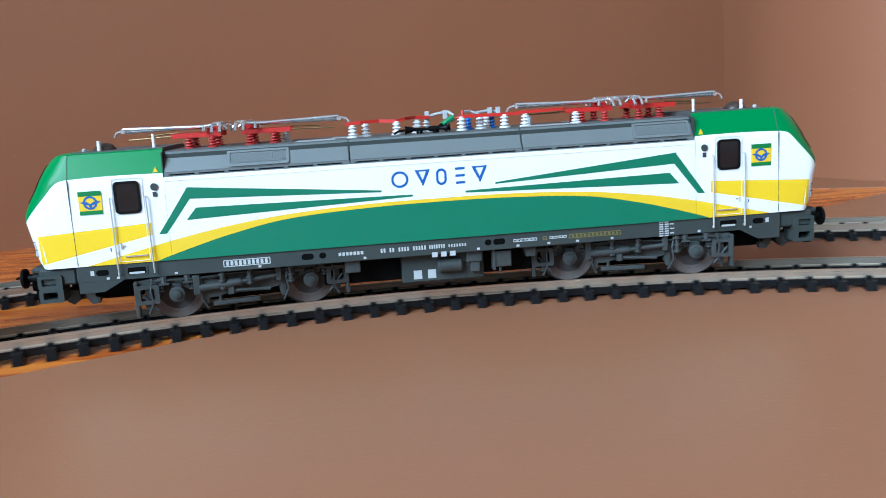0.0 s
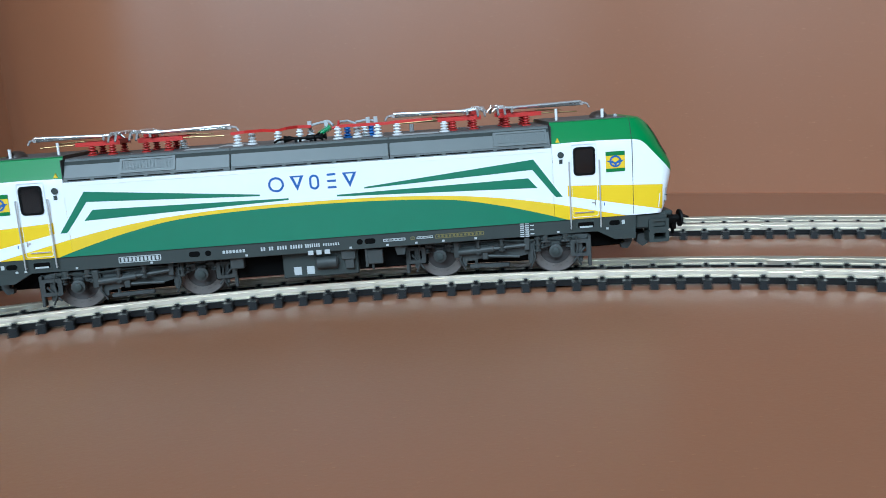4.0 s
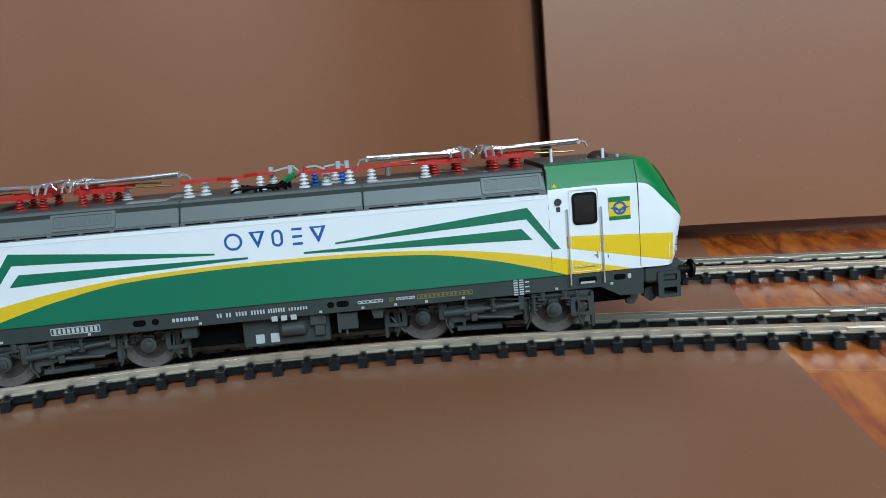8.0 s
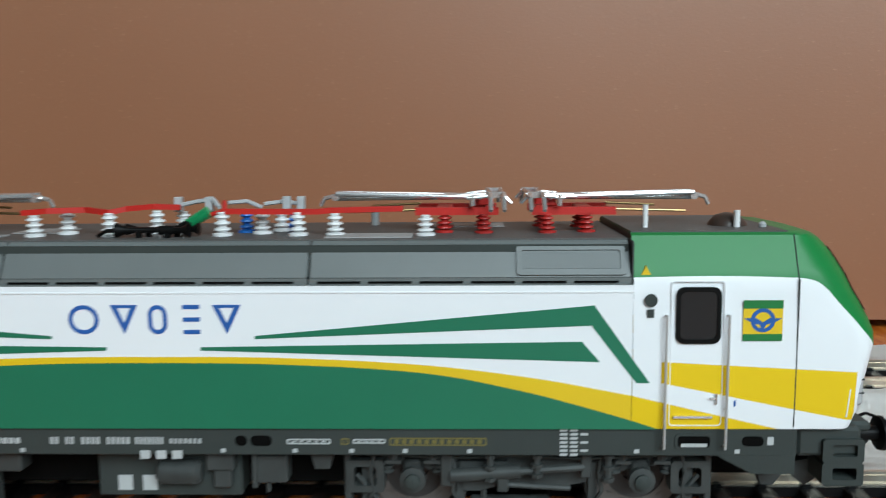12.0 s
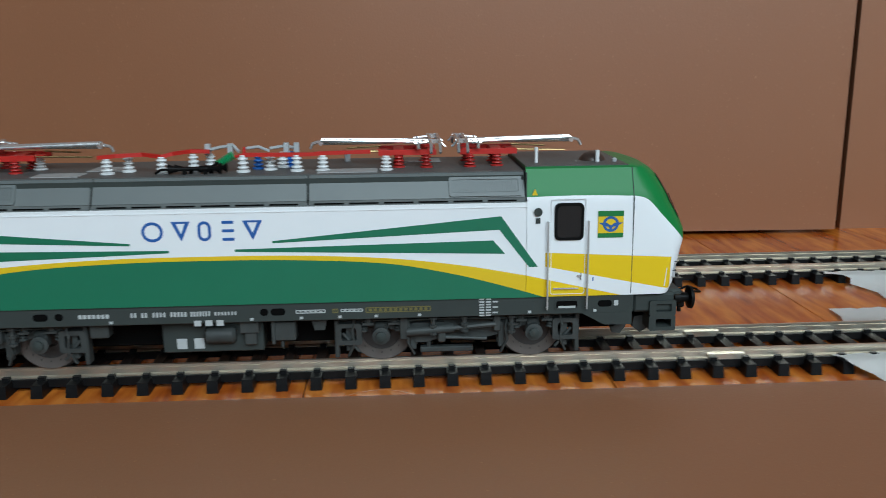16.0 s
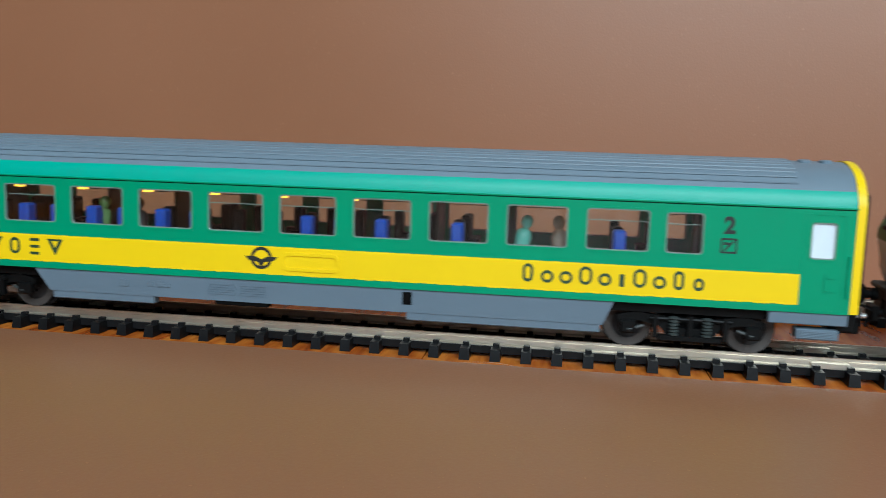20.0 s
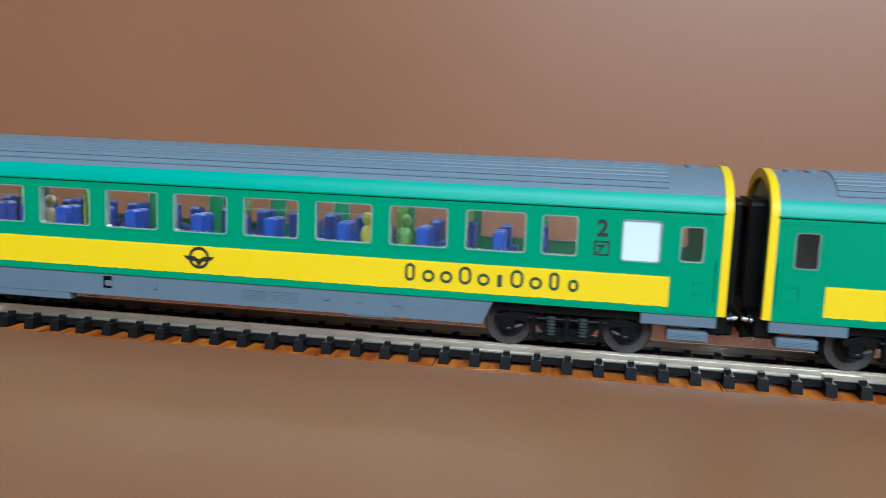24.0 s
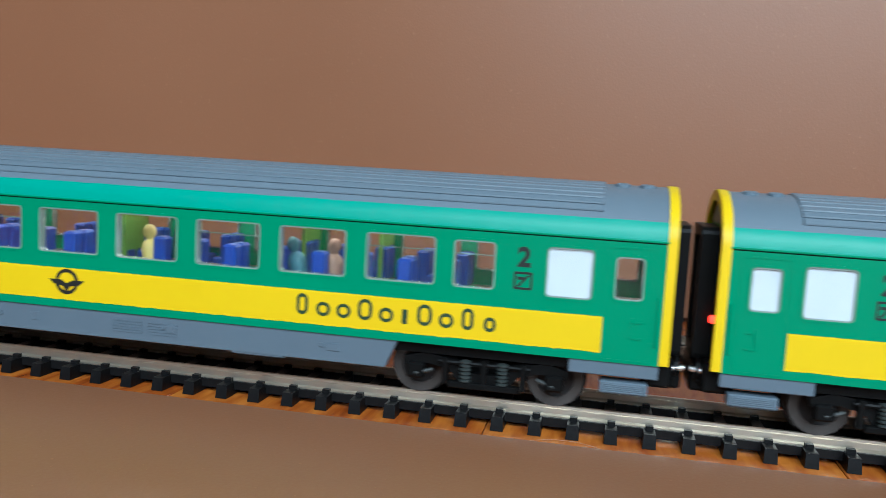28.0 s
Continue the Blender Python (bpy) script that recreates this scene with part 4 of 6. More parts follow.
def engine_roof():
    for s in (-1, 1):
        # sloping roof-edge panels with a slotted foot
        for x0, x1 in ((-69.2, -22.6), (-22.3, 22.6), (22.9, 69.2)):
            bm = B()
            v = [bm.verts.new((x, s * y, z)) for x in (x0, x1) for y, z in ((16.9, 38.55), (14.4, 43.3), (13.2, 43.9), (13.2, 38.55))]
            for k in range(4):
                bm.faces.new((v[k], v[(k + 1) % 4], v[4 + (k + 1) % 4], v[4 + k]))
            bm.faces.new(v[:4])
            bm.faces.new(v[4:][::-1])
            bmesh.ops.recalc_face_normals(bm, faces=bm.faces)
            bmesh.ops.bevel(bm, geom=bm.edges[:], offset=0.22, segments=1, affect="EDGES")
            pan = part("roof_panel", bm, ROOF, engine, "grey sloping roof-edge panel")
            n = int((x1 - x0) / 7.2)
            for i in range(n):
                a = x0 + 1 + (x1 - x0 - 2) * i / n
                part("slot", box(B(), a + 0.2, a + (x1 - x0 - 2) / n - 0.9, s * 16.7, s * 17.03, 37.93, 38.2), SLOT, pan)
            part("slot_rail", box(B(), x0, x1, s * 16.6, s * 17.2, 37.6, 37.8), ROOF, pan)
            part("slot_rail", box(B(), x0, x1, s * 16.4, s * 16.85, 37.8, 38.6), ROOF, pan)
        for x0, x1 in ((52.8, 68.4), (-53.4, -37.8)):
            g = tagged(part("grille", B_grille(x0, x1, s), ROOF, engine, "dark louvred roof grille"))
            n = 34
            slat = None
            for i in range(n):
                x = x0 + 0.9 + (x1 - x0 - 1.8) * (i + 0.5) / n
                m = pose(x * MM, s * 15.72 * MM, 41.0 * MM, s * 27.8, 0, 0)
                if slat is None:
                    slat = part("slat", box(B(), -0.13, 0.13, -0.14, 0.14, -1.3, 1.3), ROOF, g)
                    slat.matrix_local = m
                else:
                    again(slat, g, m)
    part("roof_deck", box(B(), -69.2, 69.2, -13.6, 13.6, 43.0, 43.95, 0.1), DECK, engine, "brownish grey flat roof deck")
    for x0, x1, y0, y1 in ((24.5, 37.5, -12.2, -6.5), (-36, -26, -12.2, -6.5), (-27, -19, -4, 3), (40, 52, 4, 10)):
        part("roof_plate", box(B(), x0, x1, y0, y1, 43.9, 44.12, 0.05), PLATE, engine, "speckled light grey roof plate")

    def insulator(x, y, z, h, mat, r=1.0, parent=engine, name="insulator"):
        prof = [(r * 1.25, 0), (r * 1.25, h * 0.1)]
        for k in range(3):
            a = h * (0.16 + 0.26 * k)
            prof += [(r * 0.52, a), (r * 1.06 * (1 - 0.05 * k), a + h * 0.09), (r * 0.98 * (1 - 0.05 * k), a + h * 0.16), (r * 0.5, a + h * 0.2)]
        prof += [(r * 0.62, h * 0.95), (r * 0.55, h)]
        return part(name, lathe(B(), prof, (x, y, z), "Z", 12), mat, parent, smooth=50)

    for x, y, h in ((-21.2, -8, 3.3), (-17.6, -4.5, 3.6), (-9.4, -8, 3.6), (-3.6, -3.5, 3.6), (-0.6, 0, 3.2), (8.1, -8, 3.7), (13.6, -5, 3.5), (15.8, -1, 3.5), (19.8, -8, 3.6), (25.5, -8, 3.4), (39.4, -8.5, 3.1), (-39.4, 2, 2.6)):
        insulator(x, y, 43.95, h, INSUL, 1.22)
    for x, y in ((10.6, -3), (17.6, 0)):
        insulator(x, y, 43.95, 3.5, BLUE, 1.1)
    for pts in (([(-23, -8, 47.6), (-19, -8, 47.9), (-14, -6, 47.9), (-9.4, -8, 47.6), (-7, -7, 48.1), (-4, -3.5, 48.2), (0, -3, 48.0)],), ([(8.1, -8, 47.7), (10, -8, 47.7), (19.8, -8, 47.6), (23, -8, 47.6), (25, -8, 47.8), (36, -8, 48.0)],)):
        bm = B()
        line = pts[0]
        rows = [[bm.verts.new((x, y + q, z + h)) for q, h in ((-0.45, -0.42), (0.45, -0.42), (0.45, 0.42), (-0.45, 0.42))] for x, y, z in line]
        for a, b in zip(rows, rows[1:]):
            for k in range(4):
                bm.faces.new((a[k], a[(k + 1) % 4], b[(k + 1) % 4], b[k]))
        bm.faces.new(rows[0][::-1])
        bm.faces.new(rows[-1])
        bmesh.ops.recalc_face_normals(bm, faces=bm.faces)
        part("busbar", bm, RED, engine, "red busbar")
    bm = rod(B(), (8.4, -8, 47.4), (8.6, -8, 49.4), 0.42, 0.3, 8)
    rod(bm, (5, -7.5, 46.9), (8.4, -8, 47.7), 0.35)
    part("busbar_post", bm, RED, engine)
    a, b = Vector((2.6, -7.6, 45.6)), Vector((6.2, -7.6, 47.8))
    prof, n = [], 8
    for k in range(n):
        q = (b - a).length * k / n
        prof += [(0.5, q), (0.95, q + 0.1), (0.95, q + 0.3), (0.5, q + 0.4)]
    bm = lathe(B(), prof, (0, 0, 0), "Z", 12)
    bmesh.ops.transform(bm, matrix=Matrix.Translation(a) @ (b - a).to_track_quat("Z", "Y").to_matrix().to_4x4(), verts=bm.verts)
    part("coil", bm, COIL, engine, "green ribbed coil", smooth=40)
    for x, y, k in ((-1.2, -10.5, 1.0), (-0.2, -9.0, 0.8)):
        bm = lathe(B(), [(1.15 * k, -6.2), (0.9 * k, -5.6), (0.45 * k, -4.4), (0.4 * k, 0), (0.7 * k, 0.3), (0.7 * k, 2.4), (0.42 * k, 2.7), (0.5 * k, 3.9), (1.25 * k, 5.0)], (x, y, 45.1), "X", 12)
        box(bm, x - 3.2, x - 2.4, y - 0.5, y + 0.5, 43.9, 45.0)
        box(bm, x + 1.2, x + 2.0, y - 0.5, y + 0.5, 43.9, 45.0)
        part("air_horn", bm, BLACK, engine, "black two-ended air horn", smooth=40)
    part("black_cable", tube(B(), [(-10.4, -10.2, 44.2), (-9.0, -10.6, 45.0), (-7.4, -10.5, 45.1)], 0.3), BLACK, engine)
    part("black_cable", tube(B(), [(1.6, -9.6, 45.2), (2.4, -8.6, 45.8), (2.8, -7.8, 45.8)], 0.5), BLACK, engine)
    bm = B()
    for line, r in (([(-0.2, -2, 48.3), (2.2, -2, 48.8), (5.2, -2.4, 49.2), (6.6, -4, 48.0)], 0.36), ([(8.6, -6, 48.9), (11, -4, 49.0), (13.4, -4, 48.0)], 0.32), ([(13.2, -2, 48.4), (16.6, -1, 48.8), (19.4, -1.5, 48.2)], 0.34)):
        part("switch_arm", tube(B(), line, r), GREYFIT, engine, "light grey switch arm", smooth=40)
    for x in (-0.6, 4.4, 16.9, 19.2):
        part("switch_block", box(B(), x - 0.6, x + 0.6, -2.6, -1.2, 47.2, 49.6, 0.1), GREYFIT, engine, "light grey switch block")
    part("roof_pipe", rod(B(), (28, 4, 46.8), (47, 4, 46.9), 0.2), BRASS, engine)
    part("roof_stub", rod(B(), (30, 8, 43.9), (30, 8, 46.2), 0.7), GREYFIT, engine)

    for e in (-1, 1):
        for x0, d in ((52.2, -1), (54.4, 1)):
            pantograph(e, x0, d, insulator)


def B_grille(x0, x1, s):
    """Louvre frame on the sloping roof edge."""
    bm = ring(B(), round_rect(x0, x1, -2.3, 2.3, 0.5, 2), round_rect(x0 + 0.7, x1 - 0.7, -1.5, 1.5, 0.3, 2), -0.3, 0.3)
    bmesh.ops.create_cube(bm, size=1, matrix=Matrix.LocRotScale(((x0 + x1) / 2, 0.0, 0), None, (x1 - x0 - 1, 0.1, 3.4)))
    bmesh.ops.transform(bm, matrix=Matrix.Translation((0, s * 15.7, 41.0)) @ Matrix.Rotation(radians(s * 27.8), 4, "X"), verts=bm.verts)
    return bm


def pantograph(e, x0, d, insulator):
    """A folded current collector: red frame on red insulators, chrome arms, a head with horns. It runs from x0 in the way d."""
    X = lambda x: e * (x0 + d * x)
    bm = B()
    for y in (-4.6, 4.6):
        box(bm, X(1.5), X(14.5), y - 0.55, y + 0.55, 46.7, 47.9)
    box(bm, X(2.0), X(3.6), -5.2, 5.2, 46.9, 48.2)
    box(bm, X(8.8), X(11.2), -5.2, 5.2, 46.9, 47.8)
    box(bm, X(2.2), X(5.6), -1.6, 1.6, 47.8, 49.5, 0.2)
    box(bm, X(12.5), X(14.9), -1.0, 1.0, 46.9, 47.6)
    p = part("pantograph", bm, RED, engine, "folded chrome pantograph on a red frame")
    for x, y in ((3.8, -5.4), (3.8, 5.4), (10.0, -4.4), (10.0, 4.4)):
        insulator(X(x), y, 43.95, 2.9, INSUL_RED, 1.15, p)
    bm = rod(B(), (X(3.4), 0, 49.4), (X(28), 0, 49.1), 0.55, 0.42, 8)
    rod(bm, (X(4.2), -2.6, 49.3), (X(27.5), -1.2, 49.9), 0.4)
    rod(bm, (X(4.2), 2.6, 49.3), (X(27.5), 1.2, 49.9), 0.4)
    rod(bm, (X(27.6), -1.3, 49.3), (X(27.6), 1.3, 49.3), 0.6)
    tube(bm, [(X(28), 0, 49.5), (X(29.6), 0, 49.1), (X(30.2), 0, 47.9)], 0.35)
    part("arm", bm, CHROME, p, "chrome folded arm", smooth=40)
    bm = B()
    for x in (0.9, 2.9):
        tube(bm, [(X(x), -11.2, 47.8), (X(x), -9.6, 49.5), (X(x), -8.0, 50.1), (X(x), 8.0, 50.1), (X(x), 9.6, 49.5), (X(x), 11.2, 47.8)], 0.36)
    for y in (-6.4, 6.4):
        rod(bm, (X(0.5), y, 50.0), (X(6.4), y, 49.4), 0.34)
        rod(bm, (X(-0.4), y, 48.6), (X(1.2), y, 50.2), 0.3)
        rod(bm, (X(5.6), y, 48.2), (X(5.6), y, 49.8), 0.42)
        box(bm, X(0.6), X(3.3), y - 0.35, y + 0.35, 49.4, 50.4)
    rod(bm, (X(4.4), -6.6, 49.5), (X(4.4), 6.6, 49.5), 0.28)
    part("collector_head", bm, CHROME, p, "chrome collector head with bent horns", smooth=40)
    bm = rod(B(), (X(11), -1.8, 47.4), (X(26), -1.8, 47.0), 0.2)
    rod(bm, (X(14), 2.2, 48.1), (X(22), 2.2, 47.7), 0.2)
    part("rod", bm, BRASS, p, "thin brass rod")


def ring_lathe(a, s, prof, n=32):
    """A turned closed ring about y at y = a, its profile of (radius, outward) facing the way s."""
    bm = B()
    rows = [[bm.verts.new((q * math.cos(2 * math.pi * i / n), a + s * h, q * math.sin(2 * math.pi * i / n))) for q, h in prof] for i in range(n)]
    for i in range(n):
        p, q = rows[i], rows[(i + 1) % n]
        for k in range(len(prof)):
            bm.faces.new((p[k], p[(k + 1) % len(prof)], q[(k + 1) % len(prof)], q[k]))
    bmesh.ops.recalc_face_normals(bm, faces=bm.faces)
    return bm


def wheelset(parent, x, r, half, mat=WHEEL, disc=True, rim_mat=TYRE):
    """One axle with two wheels; turns about y."""
    hub, tyres = B(), []
    for s in (-1, 1):
        a = s * half
        prof = [(r * 0.3, -0.6), (r * 0.3, 0.2), (r * 0.72, 0.35), (r * 0.80, 0.7), (r * 1.0, 0.75), (r * 1.0, -1.2), (r * 1.10, -1.35), (r * 1.10, -2.0), (r * 0.3, -2.0)]
        lathe(hub, [(q, s * h) for q, h in prof] if s > 0 else [(q, s * h) for q, h in prof][::-1], (0, a, 0), "Y", 28)
        rim = [(r * 0.66, 0.62), (r * 0.90, 0.80), (r * 0.985, 0.86), (r * 0.985, 0.72), (r * 0.66, 0.45)]
        tyres.append(ring_lathe(a, s, rim))
        if disc:
            for k in range(16):
                t = 2 * math.pi * k / 16
                rod(hub, (0.76 * r * math.cos(t), a + s * 0.3, 0.76 * r * math.sin(t)), (0.76 * r * math.cos(t), a + s * 0.84, 0.76 * r * math.sin(t)), 0.2, n=5)
    rod(hub, (0, -half, 0), (0, half, 0), r * 0.2)
    bmesh.ops.recalc_face_normals(hub, faces=hub.faces)
    w = part("wheelset", hub, mat, parent, "worn steel wheels on one axle", smooth=40)
    w.matrix_local = shift(x, 0, r)
    for t in tyres:
        part("tyre", t, rim_mat, w, "bright worn wheel tyre" if disc else "dark worn wheel tyre", smooth=40)
    return w


spinners, swivels = [], []


def coil_spring(x, y, z, turns, step, r):
    """A coil spring as one ribbed turned form."""
    prof = []
    for k in range(turns):
        prof += [(r * 0.62, k * step), (r, k * step + 0.25 * step), (r, k * step + 0.6 * step), (r * 0.62, k * step + 0.85 * step)]
    return lathe(B(), prof, (x, y, z), "Z", 10)


def engine_bogie(cx, e):
    bm = B()
    box(bm, -20.5, 20.5, -9.8, 9.8, 7.8, 10.6, 0.3)
    bogie = part("bogie", bm, GEAR, engine, "grey bogie with springs and dampers")
    bogie.matrix_local = shift(cx)
    for x in (-17.2, 17.2):
        spinners.append((wheelset(bogie, x, 7.2, 8.6), 7.2))
    for s in (-1, 1):
        bm = prism(B(), [(-27, 11.2), (-22, 12.0), (-9, 10.6), (9, 10.6), (22, 12.0), (27, 11.6), (26, 10.0), (21, 10.4), (9, 6.4), (5, 5.6), (-5, 5.6), (-9, 6.4), (-21, 10.4), (-26, 10.0)], s * 10.8, s * 12.6)
        part("side_frame", bm, GEAR, bogie)
        for x in (-17.2, 17.2):
            bm = box(B(), x - 1.5, x + 1.5, s * 11, s * 13.6, 6.4, 10.2, 0.4)
            lathe(bm, [(2.0, 0), (2.0, s * 0.9), (1.2, s * 1.1)] if s > 0 else [(1.2, s * 1.1), (2.0, s * 0.9), (2.0, 0)], (x, s * 13.8, 7.4), "Y", 12)
            part("axle_box", bm, GEAR, bogie, smooth=40)
            for q in (-3.9, 3.9):
                part("spring", coil_spring(x + q, s * 13, 8.0, 5, 0.8, 0.95), GEAR, bogie, smooth=40)
        bm = rod(B(), (-11.5, s * 14.6, 8.2), (-1.0, s * 14.6, 8.9), 1.05, n=10)
        rod(bm, (-1, s * 14.6, 8.9), (8.5, s * 14.6, 9.6), 0.6, n=8)
        box(bm, -13.0, -11.2, s * 12, s * 15, 6.6, 11.8, 0.2)
        box(bm, 8.0, 9.6, s * 12, s * 15, 8.0, 11.9, 0.2)
        part("damper", bm, GEAR, bogie, smooth=40)
        part("bracket", prism(B(), [(-7, 5.4), (-9.5, 5.4), (-10.2, 10), (-3, 10), (-3, 6.6)], s * 11, s * 13.6), GEAR, bogie)
        part("foot_plate", box(B(), -8.5, 3.5, s * 12, s * 13.8, 3.0, 4.2, 0.2), GEAR, bogie)
        part("strap", tube(B(), [(-6.5, s * 13, 3.5), (-6.5, s * 13, 8)], 0.5), GEAR, bogie)
        for q in (-1, 1):
            bm = ring(B(), round_rect(q * 24.4 - 2.9, q * 24.4 + 2.9, 5.4, 10.4, 0.4, 1), round_rect(q * 24.4 - 1.7, q * 24.4 + 1.7, 6.4, 9.4, 0.3, 1), s * 11.4, s * 14.4)
            box(bm, q * 26.6, q * 27.6, s * 11.4, s * 14.2, 2.4, 11.4, 0.2)
            rod(bm, (q * 22.2, s * 13.6, 3.6), (q * 25.8, s * 13.6, 8.0), 0.35)
            part("guard", bm, GEAR, bogie)
    for s in (-1, 1):
        for x in (-17.2, 17.2):
            for q in (-1, 1):
                bm = rod(B(), (x + q * 2.9, s * 13.9, 10.6), (x + q * 2.9, s * 13.9, 12.2), 0.9, n=8)
                box(bm, x + q * 2.9 - 1.2, x + q * 2.9 + 1.2, s * 13.0, s * 14.9, 10.1, 10.6)
                part("spring_seat", bm, GEAR, bogie, smooth=40)
                bm = tube(B(), [(x + q * 5.8, s * 14.0, 12.0), (x + q * 6.4, s * 14.3, 8.6), (x + q * 6.0, s * 14.2, 5.6), (x + q * 7.4, s * 13.4, 2.6)], 0.32, 5)
                part("sand_pipe", bm, GEAR, bogie)
                bm = box(B(), x + q * 7.2 - 0.7, x + q * 7.2 + 0.7, s * 11.8, s * 13.2, 3.6, 9.8, 0.15)
                box(bm, x + q * 7.2 - 1.0, x + q * 7.2 + 1.0, s * 9.4, s * 12.4, 4.4, 7.0, 0.2)
                part("brake_shoe", bm, GEAR, bogie)
            part("axle_cap", lathe(B(), [(1.15, 0), (1.15, s * 0.5), (0.5, s * 0.7)] if s > 0 else [(0.5, s * 0.7), (1.15, s * 0.5), (1.15, 0)], (x, s * 14.9, 7.4), "Y", 12), SOLE, bogie, smooth=40)
        for x, z0, z1 in ((-5.6, 7.4, 12.0), (1.4, 8.0, 12.0), (12.0, 7.4, 12.0)):
            bm = rod(B(), (x, s * 15.0, z0), (x, s * 15.0, z1), 0.55, n=8)
            for k in range(3):
                z = z0 + 0.5 + (z1 - z0 - 1) * k / 2
                rod(bm, (x, s * 15.0, z - 0.25), (x, s * 15.0, z + 0.25), 0.95, n=8)
            part("vertical_damper", bm, GEAR, bogie, smooth=40)
        bm = tube(B(), [(-24, s * 14.2, 11.4), (-12, s * 14.6, 11.0), (-2, s * 14.8, 11.4), (8, s * 14.6, 10.9), (24, s * 14.2, 11.4)], 0.22, 5)
        part("air_pipe", bm, SOLE, bogie)
        part("yaw_damper", rod(box(B(), -4.5, -2.8, s * 13.6, s * 15.2, 5.8, 8.4, 0.2), (-4, s * 14.4, 6.8), (6.5, s * 14.4, 6.2), 0.45), GEAR, bogie, smooth=40)
    part("motor", box(B(), -12, 12, -7.5, 7.5, 3.2, 9.0, 0.6), SLOT, bogie)
    swivels.append((bogie, cx, 0.0))


engine_livery()
engine_frame()
engine_roof()
engine_bogie(54.6, 1)
engine_bogie(-54.6, -1)


# ---- the coaches ----
def openings_mesh(x0, x1, z0, z1, holes, y0, y1):
    """A flat wall in x and z between y0 and y1, pierced by the holes (xa, xb, za, zb)."""
    xs = sorted({x0, x1, *[h[0] for h in holes], *[h[1] for h in holes]})
    zs = sorted({z0, z1, *[h[2] for h in holes], *[h[3] for h in holes]})
    bm = B()
    grid = {}

    def vert(x, z):
        if (x, z) not in grid:
            grid[(x, z)] = bm.verts.new((x, y0, z))
        return grid[(x, z)]

    for xa, xb in zip(xs, xs[1:]):
        for za, zb in zip(zs, zs[1:]):
            cx, cz = (xa + xb) / 2, (za + zb) / 2
            if any(h[0] < cx < h[1] and h[2] < cz < h[3] for h in holes):
                continue
            bm.faces.new((vert(xa, za), vert(xb, za), vert(xb, zb), vert(xa, zb)))
    out = bmesh.ops.extrude_face_region(bm, geom=bm.faces[:])
    moved = [g for g in out["geom"] if isinstance(g, bmesh.types.BMVert)]
    bmesh.ops.translate(bm, vec=(0, y1 - y0, 0), verts=moved)
    bmesh.ops.recalc_face_normals(bm, faces=bm.faces)
    return bm


def window_list(doors, whites):
    """Holes of one side: nine wide windows, two narrow ones, the door windows and the white-blinded windows."""
    wide = [(77.0 - 19.2 * i - 7.4, 77.0 - 19.2 * i + 7.4, 24.6, 34.6, "wide") for i in range(9)]
    narrow = [(88.2, 96.8, 24.6, 34.4, "narrow"), (-96.4, -88.2, 24.6, 34.4, "narrow")]
    door = [(120.7, 126.3, 24.8, 33.4, doors[1]), (-126.3, -120.7, 24.8, 33.4, doors[0])]
    blind = [(107.2, 116.4, 24.2, 34.3, "blind")] * whites[1] + [(-116.6, -107.4, 24.2, 34.3, "blind")] * whites[0]
    return wide + narrow + door + blind


